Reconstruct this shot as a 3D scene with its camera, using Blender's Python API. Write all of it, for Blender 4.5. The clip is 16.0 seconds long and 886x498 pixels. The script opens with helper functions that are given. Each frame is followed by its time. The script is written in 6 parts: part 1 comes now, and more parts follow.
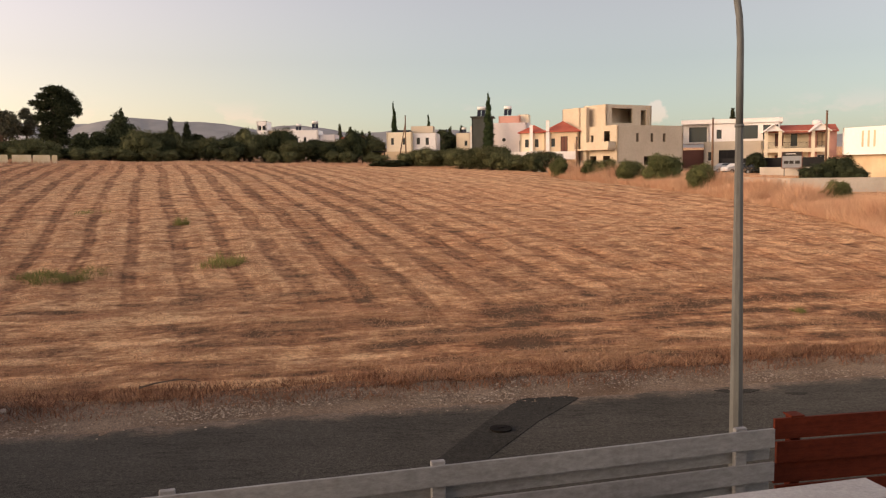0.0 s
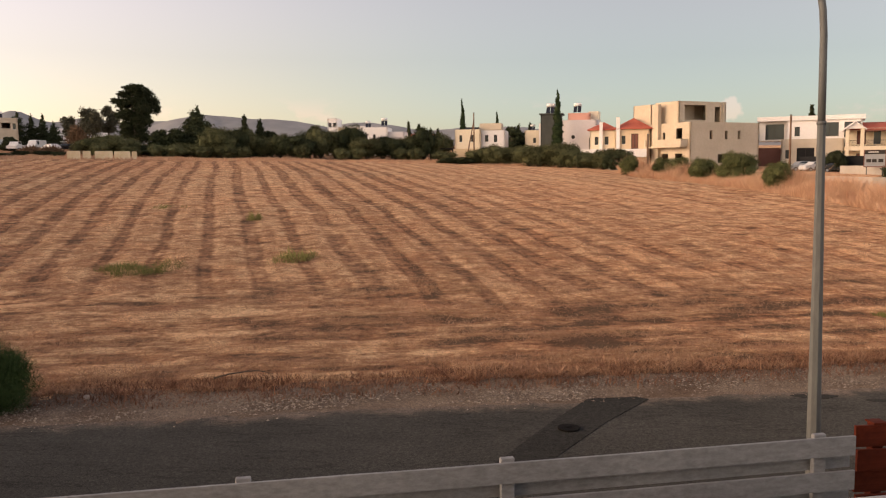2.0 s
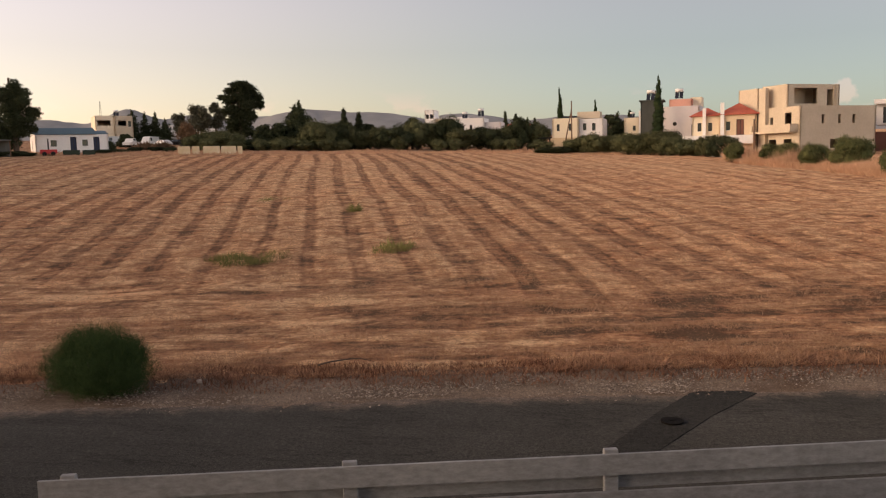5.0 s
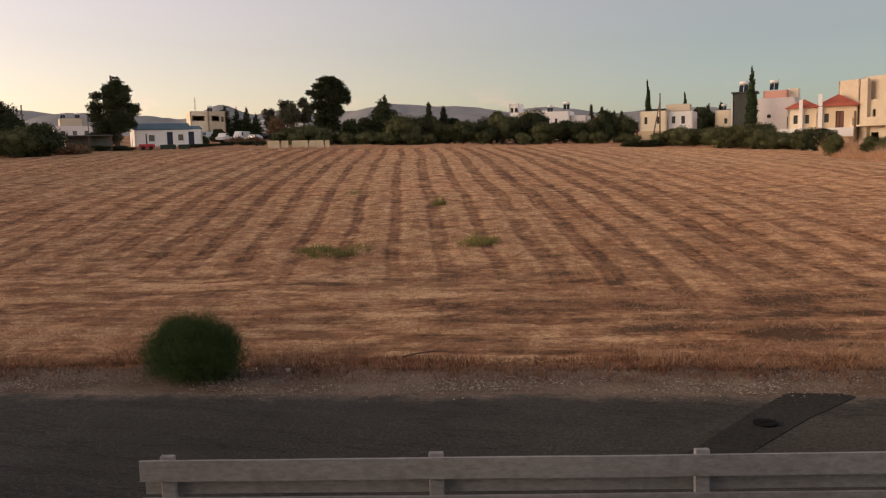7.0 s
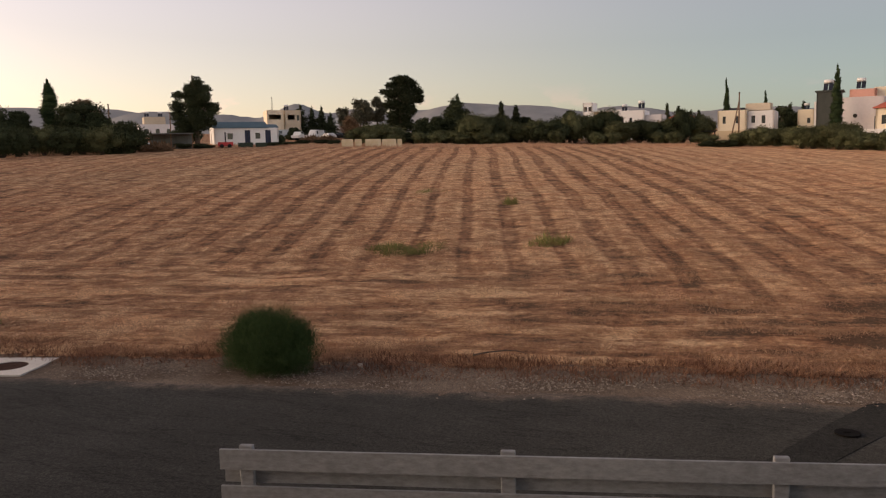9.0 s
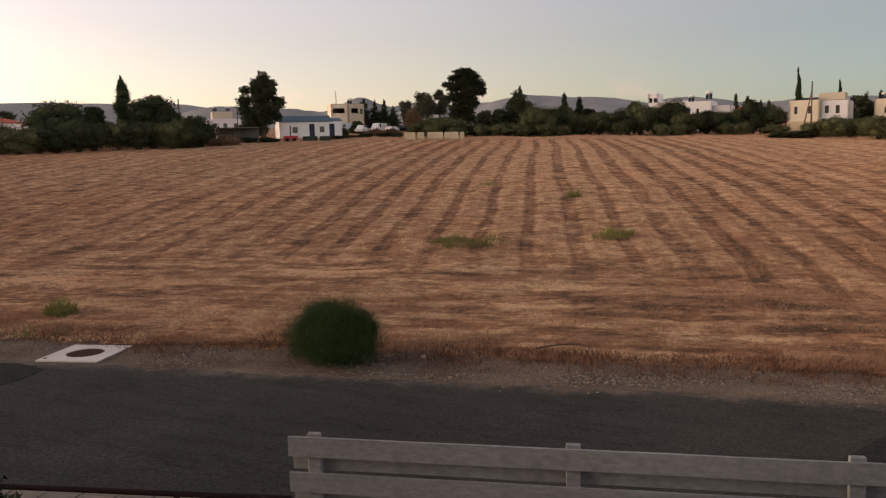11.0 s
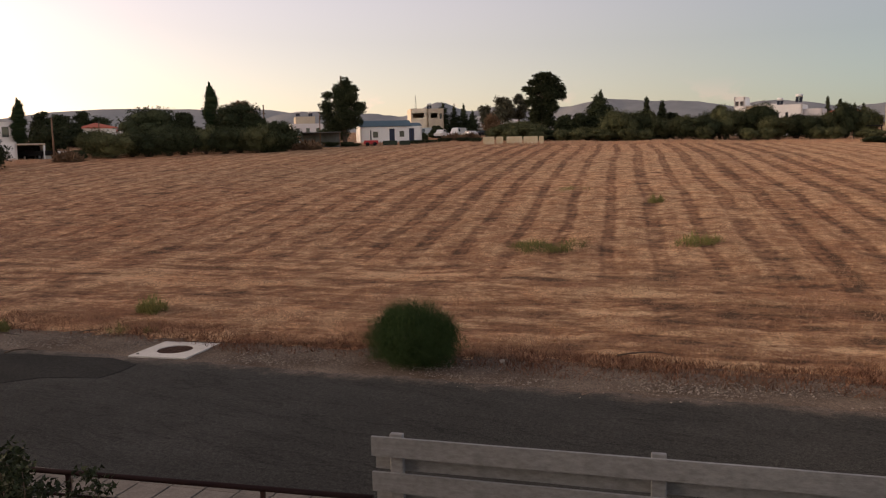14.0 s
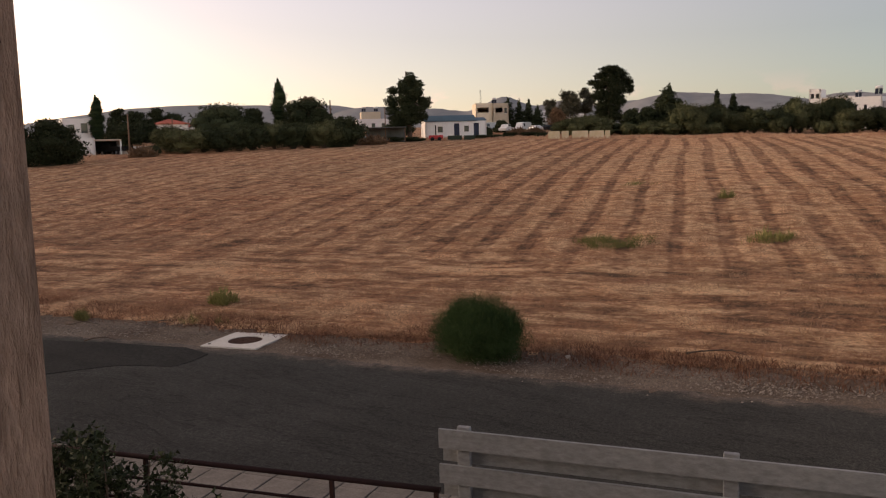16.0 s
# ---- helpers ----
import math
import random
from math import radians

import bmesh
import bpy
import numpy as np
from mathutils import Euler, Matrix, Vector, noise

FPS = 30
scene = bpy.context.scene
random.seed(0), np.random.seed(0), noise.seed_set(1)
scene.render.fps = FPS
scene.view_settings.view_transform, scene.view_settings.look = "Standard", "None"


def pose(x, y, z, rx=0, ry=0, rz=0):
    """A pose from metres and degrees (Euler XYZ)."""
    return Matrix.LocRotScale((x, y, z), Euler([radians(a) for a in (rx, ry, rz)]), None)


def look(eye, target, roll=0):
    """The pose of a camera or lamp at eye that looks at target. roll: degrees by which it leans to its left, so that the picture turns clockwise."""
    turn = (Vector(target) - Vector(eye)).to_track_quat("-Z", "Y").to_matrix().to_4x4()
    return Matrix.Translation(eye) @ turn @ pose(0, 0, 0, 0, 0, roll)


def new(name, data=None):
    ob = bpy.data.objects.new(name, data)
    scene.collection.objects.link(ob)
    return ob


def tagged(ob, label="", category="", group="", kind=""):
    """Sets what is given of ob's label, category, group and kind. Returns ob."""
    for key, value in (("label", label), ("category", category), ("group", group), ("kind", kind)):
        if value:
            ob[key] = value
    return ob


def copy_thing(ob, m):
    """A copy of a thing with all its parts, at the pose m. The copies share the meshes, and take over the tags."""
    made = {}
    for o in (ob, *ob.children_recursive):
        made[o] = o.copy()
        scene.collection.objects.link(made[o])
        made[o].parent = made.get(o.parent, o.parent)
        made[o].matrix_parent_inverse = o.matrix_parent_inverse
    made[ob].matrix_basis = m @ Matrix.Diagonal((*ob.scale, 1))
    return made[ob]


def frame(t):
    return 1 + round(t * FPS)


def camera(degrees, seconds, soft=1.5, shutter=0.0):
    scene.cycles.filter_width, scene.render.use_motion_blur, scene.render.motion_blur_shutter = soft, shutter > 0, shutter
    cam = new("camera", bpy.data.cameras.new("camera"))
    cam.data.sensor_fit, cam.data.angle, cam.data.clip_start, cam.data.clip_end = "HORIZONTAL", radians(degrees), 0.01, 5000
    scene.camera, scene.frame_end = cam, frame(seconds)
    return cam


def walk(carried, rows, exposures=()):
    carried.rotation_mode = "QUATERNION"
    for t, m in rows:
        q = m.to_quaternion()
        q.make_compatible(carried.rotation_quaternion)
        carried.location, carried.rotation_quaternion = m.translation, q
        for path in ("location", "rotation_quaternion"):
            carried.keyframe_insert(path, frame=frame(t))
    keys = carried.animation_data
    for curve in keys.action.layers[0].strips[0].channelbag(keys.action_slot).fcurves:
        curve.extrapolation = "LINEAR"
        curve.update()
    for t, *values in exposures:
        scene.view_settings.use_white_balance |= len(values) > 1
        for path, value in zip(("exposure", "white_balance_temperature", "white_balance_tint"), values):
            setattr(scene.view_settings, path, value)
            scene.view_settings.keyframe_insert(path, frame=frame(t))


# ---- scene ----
cam = camera(56.23, 16.0, soft=1.2)
# seconds, x, y, z, turn about x, y, z in degrees
PATH = [
    (0.0, 0.0000, 0.0000, 3.6000, 84.297, 0.907, -0.091),
    (0.5, -0.0083, -0.0116, 3.6002, 84.241, 0.885, 0.747),
    (1.0, -0.0111, -0.0119, 3.6005, 84.186, 0.874, 1.760),
    (1.5, -0.0257, -0.0258, 3.6035, 84.180, 0.718, 3.098),
    (2.0, -0.0335, -0.0251, 3.6019, 84.168, 0.701, 4.569),
    (2.5, -0.0372, -0.0191, 3.5965, 84.027, 0.788, 5.845),
    (3.0, -0.0375, -0.0267, 3.5999, 83.882, 0.906, 6.832),
    (3.5, -0.0441, -0.0251, 3.5986, 83.833, 1.137, 7.672),
    (4.0, -0.0514, -0.0314, 3.5951, 83.766, 1.225, 8.683),
    (6.5, -0.0913, -0.0525, 3.5933, 83.490, 1.763, 15.534),
    (7.0, -0.1014, -0.0497, 3.5885, 83.389, 1.601, 16.960),
    (7.5, -0.1105, -0.0534, 3.5857, 83.264, 1.544, 18.262),
    (8.0, -0.1112, -0.0656, 3.5868, 83.304, 1.330, 19.412),
    (8.5, -0.1147, -0.0842, 3.5939, 83.380, 1.245, 20.600),
    (9.0, -0.1234, -0.0877, 3.5884, 83.446, 1.313, 21.873),
    (11.5, -0.1531, -0.1126, 3.5847, 83.040, 1.567, 27.017),
    (12.0, -0.1635, -0.1136, 3.5839, 83.130, 1.559, 27.891),
    (12.5, -0.1661, -0.1215, 3.5836, 83.257, 1.602, 28.804),
    (13.0, -0.1723, -0.1287, 3.5821, 83.387, 1.619, 29.710),
    (13.5, -0.1756, -0.1386, 3.5831, 83.479, 1.596, 30.654),
    (14.0, -0.1841, -0.1373, 3.5795, 83.509, 1.503, 31.513),
    (14.5, -0.1917, -0.1403, 3.5774, 83.491, 1.382, 32.552),
    (15.0, -0.1957, -0.1570, 3.5777, 83.424, 1.415, 33.776),
    (15.5, -0.2072, -0.1588, 3.5746, 83.363, 1.517, 34.980),
    (16.0, -0.2090, -0.1635, 3.5744, 83.272, 1.615, 35.927),
]
EXPOSURES = [(0.0, 0.69, 7350, 18), (4.0, 0.58, 7300, 18), (7.0, 0.24, 7120, 17), (9.0, 0.23, 7020, 17), (16.0, 0.23, 6900, 17)]
walk(cam, [(t, pose(x, y, z, a, b, c)) for t, x, y, z, a, b, c in PATH], EXPOSURES)

# ---- world and light ----
SUN_AZ, SUN_EL = -112.0, 7.0         # degrees clockwise from +y, degrees above the horizon
GLOW_AZ = -82.0                      # the bright part of the evening sky
world = bpy.data.worlds.new("world")
scene.world = world
world.use_nodes = True
wn = world.node_tree
sky = wn.nodes.new("ShaderNodeTexSky")
sky.sky_type = 'NISHITA'
sky.sun_disc = False
sky.sun_elevation = radians(SUN_EL)
sky.sun_rotation = radians(GLOW_AZ)
sky.air_density, sky.dust_density, sky.ozone_density = 1.0, 0.6, 2.0
hs = wn.nodes.new("ShaderNodeHueSaturation")
hs.inputs["Saturation"].default_value = 0.55
wn.links.new(sky.outputs[0], hs.inputs["Color"])
# thin pinkish cloud banks low over the horizon
tc = wn.nodes.new("ShaderNodeTexCoord")
mp = wn.nodes.new("ShaderNodeMapping")
mp.inputs["Scale"].default_value = (1, 1, 2.2)
wn.links.new(tc.outputs["Generated"], mp.inputs[0])
cn = wn.nodes.new("ShaderNodeTexNoise")
cn.inputs["Scale"].default_value, cn.inputs["Detail"].default_value, cn.inputs["Roughness"].default_value = 14.0, 6, 0.6
wn.links.new(mp.outputs[0], cn.inputs["Vector"])
cr = wn.nodes.new("ShaderNodeMapRange")
cr.inputs["From Min"].default_value, cr.inputs["From Max"].default_value = 0.55, 0.64
wn.links.new(cn.outputs["Fac"], cr.inputs["Value"])
sz = wn.nodes.new("ShaderNodeSeparateXYZ")
wn.links.new(tc.outputs["Generated"], sz.inputs[0])
band = wn.nodes.new("ShaderNodeMapRange")
band.interpolation_type = 'SMOOTHSTEP'
for key, val in (("From Min", 0.085), ("From Max", 0.05), ("To Min", 0.0), ("To Max", 0.8)):
    band.inputs[key].default_value = val
wn.links.new(sz.outputs[2], band.inputs["Value"])
cm = wn.nodes.new("ShaderNodeMath")
cm.operation = 'MULTIPLY'
wn.links.new(cr.outputs[0], cm.inputs[0])
wn.links.new(band.outputs[0], cm.inputs[1])
cl_mul = wn.nodes.new("ShaderNodeMix")
cl_mul.data_type, cl_mul.blend_type = 'RGBA', 'MULTIPLY'
wn.links.new(cm.outputs[0], cl_mul.inputs[0])
tint = wn.nodes.new("ShaderNodeMix")
tint.data_type, tint.blend_type = 'RGBA', 'MULTIPLY'
tint.inputs[0].default_value = 1.0
tint.inputs[7].default_value = (1.0, 0.98, 1.0, 1)
wn.links.new(hs.outputs[0], tint.inputs[6])
wn.links.new(tint.outputs[2], cl_mul.inputs[6])
cl_mul.inputs[7].default_value = (1.22, 1.04, 1.07, 1)
# evening tints: pink towards the glow, teal away from it, and an added fill opposite the sun
def toward(az, lo, hi, a, b):
    n = wn.nodes.new("ShaderNodeVectorMath")
    n.operation = 'DOT_PRODUCT'
    wn.links.new(tc.outputs["Generated"], n.inputs[0])
    n.inputs[1].default_value = (math.sin(radians(az)), math.cos(radians(az)), 0)
    r = wn.nodes.new("ShaderNodeMapRange")
    r.interpolation_type = 'SMOOTHSTEP'
    r.inputs["From Min"].default_value, r.inputs["From Max"].default_value = lo, hi
    wn.links.new(n.outputs["Value"], r.inputs["Value"])
    return tinted(r.outputs[0], a, b)


def tinted(fac, a, b):
    m = wn.nodes.new("ShaderNodeMix")
    m.data_type = 'RGBA'
    wn.links.new(fac, m.inputs[0])
    m.inputs[6].default_value, m.inputs[7].default_value = (*a, 1), (*b, 1)
    return m.outputs[2]


def times(a, b):
    m = wn.nodes.new("ShaderNodeMix")
    m.data_type, m.blend_type = 'RGBA', 'MULTIPLY'
    m.inputs[0].default_value = 1.0
    wn.links.new(a, m.inputs[6])
    wn.links.new(b, m.inputs[7])
    return m.outputs[2]


lift = wn.nodes.new("ShaderNodeMapRange")
lift.interpolation_type = 'SMOOTHSTEP'
lift.inputs["From Min"].default_value, lift.inputs["From Max"].default_value = 0.03, 0.22
wn.links.new(sz.outputs[2], lift.inputs["Value"])
sky_col = times(cl_mul.outputs[2], toward(25, 0.55, 0.97, (1.1, 1.04, 1.02), (0.93, 0.99, 1.0)))
# pink haze low on the sunset side, teal low over the villas, lilac higher up
low = toward(25, 0.72, 0.97, (0.985, 0.955, 0.9), (0.91, 1.0, 1.06))
high = wn.nodes.new("ShaderNodeMix")
high.data_type = 'RGBA'
wn.links.new(lift.outputs[0], high.inputs[0])
wn.links.new(low, high.inputs[6])
high.inputs[7].default_value = (1.2, 1.08, 1.07, 1)
sky_col = times(sky_col, high.outputs[2])
# unseen sky behind the camera, brightened to fill walls that face the camera
sky_col = times(sky_col, toward(140, -0.35, 0.7, (1.0, 1.0, 1.0), (1.85, 1.84, 1.72)))
# one small pink evening cloud over the villas
pd = wn.nodes.new("ShaderNodeVectorMath")
pd.operation = 'DISTANCE'
wn.links.new(tc.outputs["Generated"], pd.inputs[0])
pd.inputs[1].default_value = Vector((math.sin(radians(14.6)), math.cos(radians(14.6)), 0.058)).normalized()
pn = wn.nodes.new("ShaderNodeTexNoise")
pn.inputs["Scale"].default_value, pn.inputs["Detail"].default_value = 60.0, 5
wn.links.new(tc.outputs["Generated"], pn.inputs["Vector"])
pa = wn.nodes.new("ShaderNodeMath")
pa.operation = 'MULTIPLY_ADD'
wn.links.new(pn.outputs["Fac"], pa.inputs[0])
pa.inputs[1].default_value = 0.03
wn.links.new(pd.outputs["Value"], pa.inputs[2])
pr = wn.nodes.new("ShaderNodeMapRange")
pr.interpolation_type = 'SMOOTHSTEP'
pr.inputs["From Min"].default_value, pr.inputs["From Max"].default_value = 0.030, 0.025
wn.links.new(pa.outputs[0], pr.inputs["Value"])
sky_col = times(sky_col, tinted(pr.outputs[0], (1.0, 1.0, 1.0), (1.42, 1.13, 1.12)))
wn.links.new(sky_col, wn.nodes["Background"].inputs[0])
wn.nodes["Background"].inputs[1].default_value = 0.15
sun = new("sun", bpy.data.lights.new("sun", 'SUN'))
sun.data.energy, sun.data.angle, sun.data.color = 3.85, radians(50), (1.0, 0.77, 0.55)
sa, se = radians(SUN_AZ), radians(SUN_EL + 1)
sun.matrix_world = look((0, 0, 0), (-math.sin(sa) * math.cos(se), -math.cos(sa) * math.cos(se), -math.sin(se)))


# ---- small tools ----
def part(name, bm, material, parent=None, label=""):
    me = bpy.data.meshes.new(name)
    bm.to_mesh(me)
    bm.free()
    me.materials.append(material)
    ob = new(name, me)
    ob.parent = parent
    if label:
        ob["label"] = label
    return ob


def empty(name, m, label, category, group="", kind=""):
    ob = new(name)
    ob.empty_display_size = 0.2
    ob.matrix_world = m
    return tagged(ob, label, category, group, kind)


def box(bm, x0, y0, z0, x1, y1, z1, m=None):
    vs = [bm.verts.new(m @ Vector(c) if m else c) for c in
          ((x0, y0, z0), (x1, y0, z0), (x1, y1, z0), (x0, y1, z0), (x0, y0, z1), (x1, y0, z1), (x1, y1, z1), (x0, y1, z1))]
    for f in ((3, 2, 1, 0), (4, 5, 6, 7), (0, 1, 5, 4), (1, 2, 6, 5), (2, 3, 7, 6), (3, 0, 4, 7)):
        bm.faces.new([vs[i] for i in f])
    return vs


def bevel(bm, w, seg=1):
    bmesh.ops.bevel(bm, geom=list(bm.edges), offset=w, segments=seg, affect='EDGES', clamp_overlap=True)


def tube(bm, pts, radii, sides=10, caps=True):
    rings = []
    for i, p in enumerate(pts):
        p = Vector(p)
        a = Vector(pts[max(i - 1, 0)])
        b = Vector(pts[min(i + 1, len(pts) - 1)])
        d = (b - a).normalized()
        s = d.cross(Vector((0, 0, 1)) if abs(d.z) < 0.95 else Vector((1, 0, 0))).normalized()
        u = s.cross(d)
        r = radii[i] if hasattr(radii, '__len__') else radii
        rings.append([bm.verts.new(p + r * (math.cos(k * 2 * math.pi / sides) * s + math.sin(k * 2 * math.pi / sides) * u)) for k in range(sides)])
    for a, b in zip(rings, rings[1:]):
        for k in range(sides):
            f = bm.faces.new((a[k], a[(k + 1) % sides], b[(k + 1) % sides], b[k]))
            f.smooth = True
    if caps:
        bm.faces.new(rings[0][::-1])
        bm.faces.new(rings[-1])


def spot(az, d, z=None):
    a = radians(az)
    x, y = d * math.sin(a), d * math.cos(a)
    return Vector((x, y, ground_z(x, y) if z is None else z))


# ---- the lie of the land: a level road, a field that climbs gently away from it ----
def ground_z(x, y):
    r = math.hypot(x, y)
    k = min(1.0, 150.0 / r) if r else 1.0
    X, Y = x * k, y * k
    v = max(0.0, -0.19 * X + 0.982 * Y - 13.0) / 100
    X /= 100
    z = 3.5421 * v - 0.7062 * v * v - 4.1348 * v * X + 0.3191 * v * X * X + 1.8692 * v * v * X
    return z + 0.045 * min(130.0, max(0.0, r - 139.0)) + 0.012 * max(0.0, r - 269.0)


# ---- materials ----
def mat(name, rough=0.9, metal=0.0, spec=0.3):
    m = bpy.data.materials.new(name)
    m.use_nodes = True
    n = m.node_tree.nodes
    b = n["Principled BSDF"]
    b.inputs["Roughness"].default_value, b.inputs["Metallic"].default_value = rough, metal
    b.inputs["Specular IOR Level"].default_value = spec
    return m, m.node_tree, b


def coords(t, scale=(1, 1, 1), rot=(0, 0, 0), space="Object"):
    tc = t.nodes.new("ShaderNodeTexCoord")
    mp = t.nodes.new("ShaderNodeMapping")
    mp.inputs["Scale"].default_value = scale
    mp.inputs["Rotation"].default_value = rot
    t.links.new(tc.outputs[space], mp.inputs[0])
    return mp.outputs[0]


def noise_tex(t, vec, scale, detail=4, rough=0.6, lo=0.3, hi=0.7):
    n = t.nodes.new("ShaderNodeTexNoise")
    n.inputs["Scale"].default_value, n.inputs["Detail"].default_value, n.inputs["Roughness"].default_value = scale, detail, rough
    t.links.new(vec, n.inputs["Vector"])
    r = t.nodes.new("ShaderNodeMapRange")
    r.inputs["From Min"].default_value, r.inputs["From Max"].default_value = lo, hi
    t.links.new(n.outputs["Fac"], r.inputs["Value"])
    return r.outputs[0]


def mix(t, fac, a, b, how='MIX'):
    m = t.nodes.new("ShaderNodeMix")
    m.data_type, m.blend_type = 'RGBA', how
    for sock, v in ((m.inputs[0], fac), (m.inputs[6], a), (m.inputs[7], b)):
        if hasattr(v, "is_output"):
            t.links.new(v, sock)
        elif sock.type == 'RGBA':
            sock.default_value = v if len(v) == 4 else (*v, 1)
        else:
            sock.default_value = v
    return m.outputs[2]


def bump(t, bsdf, height, strength=0.3, dist=0.02):
    b = t.nodes.new("ShaderNodeBump")
    b.inputs["Strength"].default_value, b.inputs["Distance"].default_value = strength, dist
    t.links.new(height, b.inputs["Height"])
    t.links.new(b.outputs[0], bsdf.inputs["Normal"])


def mottled(name, c1, c2, scale=3.0, fine=40.0, rough=0.9, spec=0.25, bumps=0.3, dist=0.01, metal=0.0, stretch=(1, 1, 1), vary=0.0, space="Object", speck=None):
    m, t, b = mat(name, rough, metal, spec)
    v = coords(t, stretch, space=space)
    big = noise_tex(t, v, scale)
    small = noise_tex(t, v, fine, 5, 0.7)
    col = mix(t, big, c1, c2)
    speck = speck or (0.72 if fine > 9.5 else 0.88)
    col = mix(t, small, col, mix(t, 1.0, col, (speck, speck, speck), 'MULTIPLY'))
    if vary:
        oi = t.nodes.new("ShaderNodeObjectInfo")
        r = t.nodes.new("ShaderNodeMapRange")
        r.inputs["To Min"].default_value, r.inputs["To Max"].default_value = 1 - vary, 1 + vary
        t.links.new(oi.outputs["Random"], r.inputs["Value"])
        mm = t.nodes.new("ShaderNodeVectorMath")
        mm.operation = 'SCALE'
        t.links.new(col, mm.inputs[0])
        t.links.new(r.outputs[0], mm.inputs["Scale"])
        col = mm.outputs[0]
    t.links.new(col, b.inputs["Base Color"])
    bump(t, b, small, bumps, dist)
    return m


def math_n(t, op, a, b=None, c=None):
    n = t.nodes.new("ShaderNodeMath")
    n.operation = op
    for s, v in zip(n.inputs, (a, b, c)):
        if v is None:
            continue
        if hasattr(v, "is_output"):
            t.links.new(v, s)
        else:
            s.default_value = v
    return n.outputs[0]


def dot_n(t, vec, d):
    n = t.nodes.new("ShaderNodeVectorMath")
    n.operation = 'DOT_PRODUCT'
    t.links.new(vec, n.inputs[0])
    n.inputs[1].default_value = d
    return n.outputs["Value"]


def step_n(t, v, lo, hi, a=0.0, b=1.0):
    n = t.nodes.new("ShaderNodeMapRange")
    n.interpolation_type = 'SMOOTHSTEP'
    for k, x in (("From Min", lo), ("From Max", hi), ("To Min", a), ("To Max", b)):
        n.inputs[k].default_value = x
    t.links.new(v, n.inputs["Value"])
    return n.outputs[0]


ROW_P = (0.948, 0.317)        # across the mown rows
ROW_A = (-0.317, 0.948)       # along them
OUT = (-0.19, 0.982)          # away from the road
EDGE = 11.95                  # the road's far edge along OUT
ROW_W = 1.80                  # row spacing some way out; the rows spread apart as they climb


def row_n(x, y):
    """The number of the mown row at a place, whole in the middle of each furrow."""
    r, a = ROW_P[0] * x + ROW_P[1] * y, ROW_A[0] * x + ROW_A[1] * y
    return (r + 0.01 * (a - 45)) * (max(a, 12.0) / 45) ** -0.32 / ROW_W - 0.15


def furrow(x, y):
    """0 in a furrow, 1 on the pale swath between two."""
    n = row_n(x, y)
    return 2 * abs(n - round(n))


SCARS = [(5.6, 17.3, 1.1, 0.35), (7.8, 16.2, 1.5, 0.3), (10.0, 18.0, 1.4, 0.45), (4.6, 16.0, 1.0, 0.25), (8.6, 20.3, 1.2, 0.5), (0.9, 18.6, 0.5, 0.35), (3.2, 18.1, 0.55, 0.3), (-6.2, 17.6, 0.9, 0.18), (-9.5, 18.9, 1.2, 0.2), (-3.6, 21.4, 0.7, 0.3), (0.4, 17.0, 1.3, 0.22), (-2.4, 20.4, 0.90, 0.50), (-1.3, 17.9, 0.80, 0.40), (1.9, 18.6, 1.10, 1.00), (-0.8, 15.8, 1.00, 0.35), (1.7, 16.0, 0.90, 0.55), (-3.4, 16.9, 1.20, 0.40), (-5.9, 21.2, 1.00, 0.70), (-4.8, 16.1, 0.90, 0.35), (1.9, 18.4, 0.90, 0.60), (4.5, 18.4, 0.80, 0.50), (1.7, 16.1, 0.90, 0.40), (5.8, 19.3, 0.90, 0.40), (7.0, 17.1, 0.80, 0.35), (9.3, 18.9, 1.00, 0.50)]    # bare dark places: x, y, half length, half depth


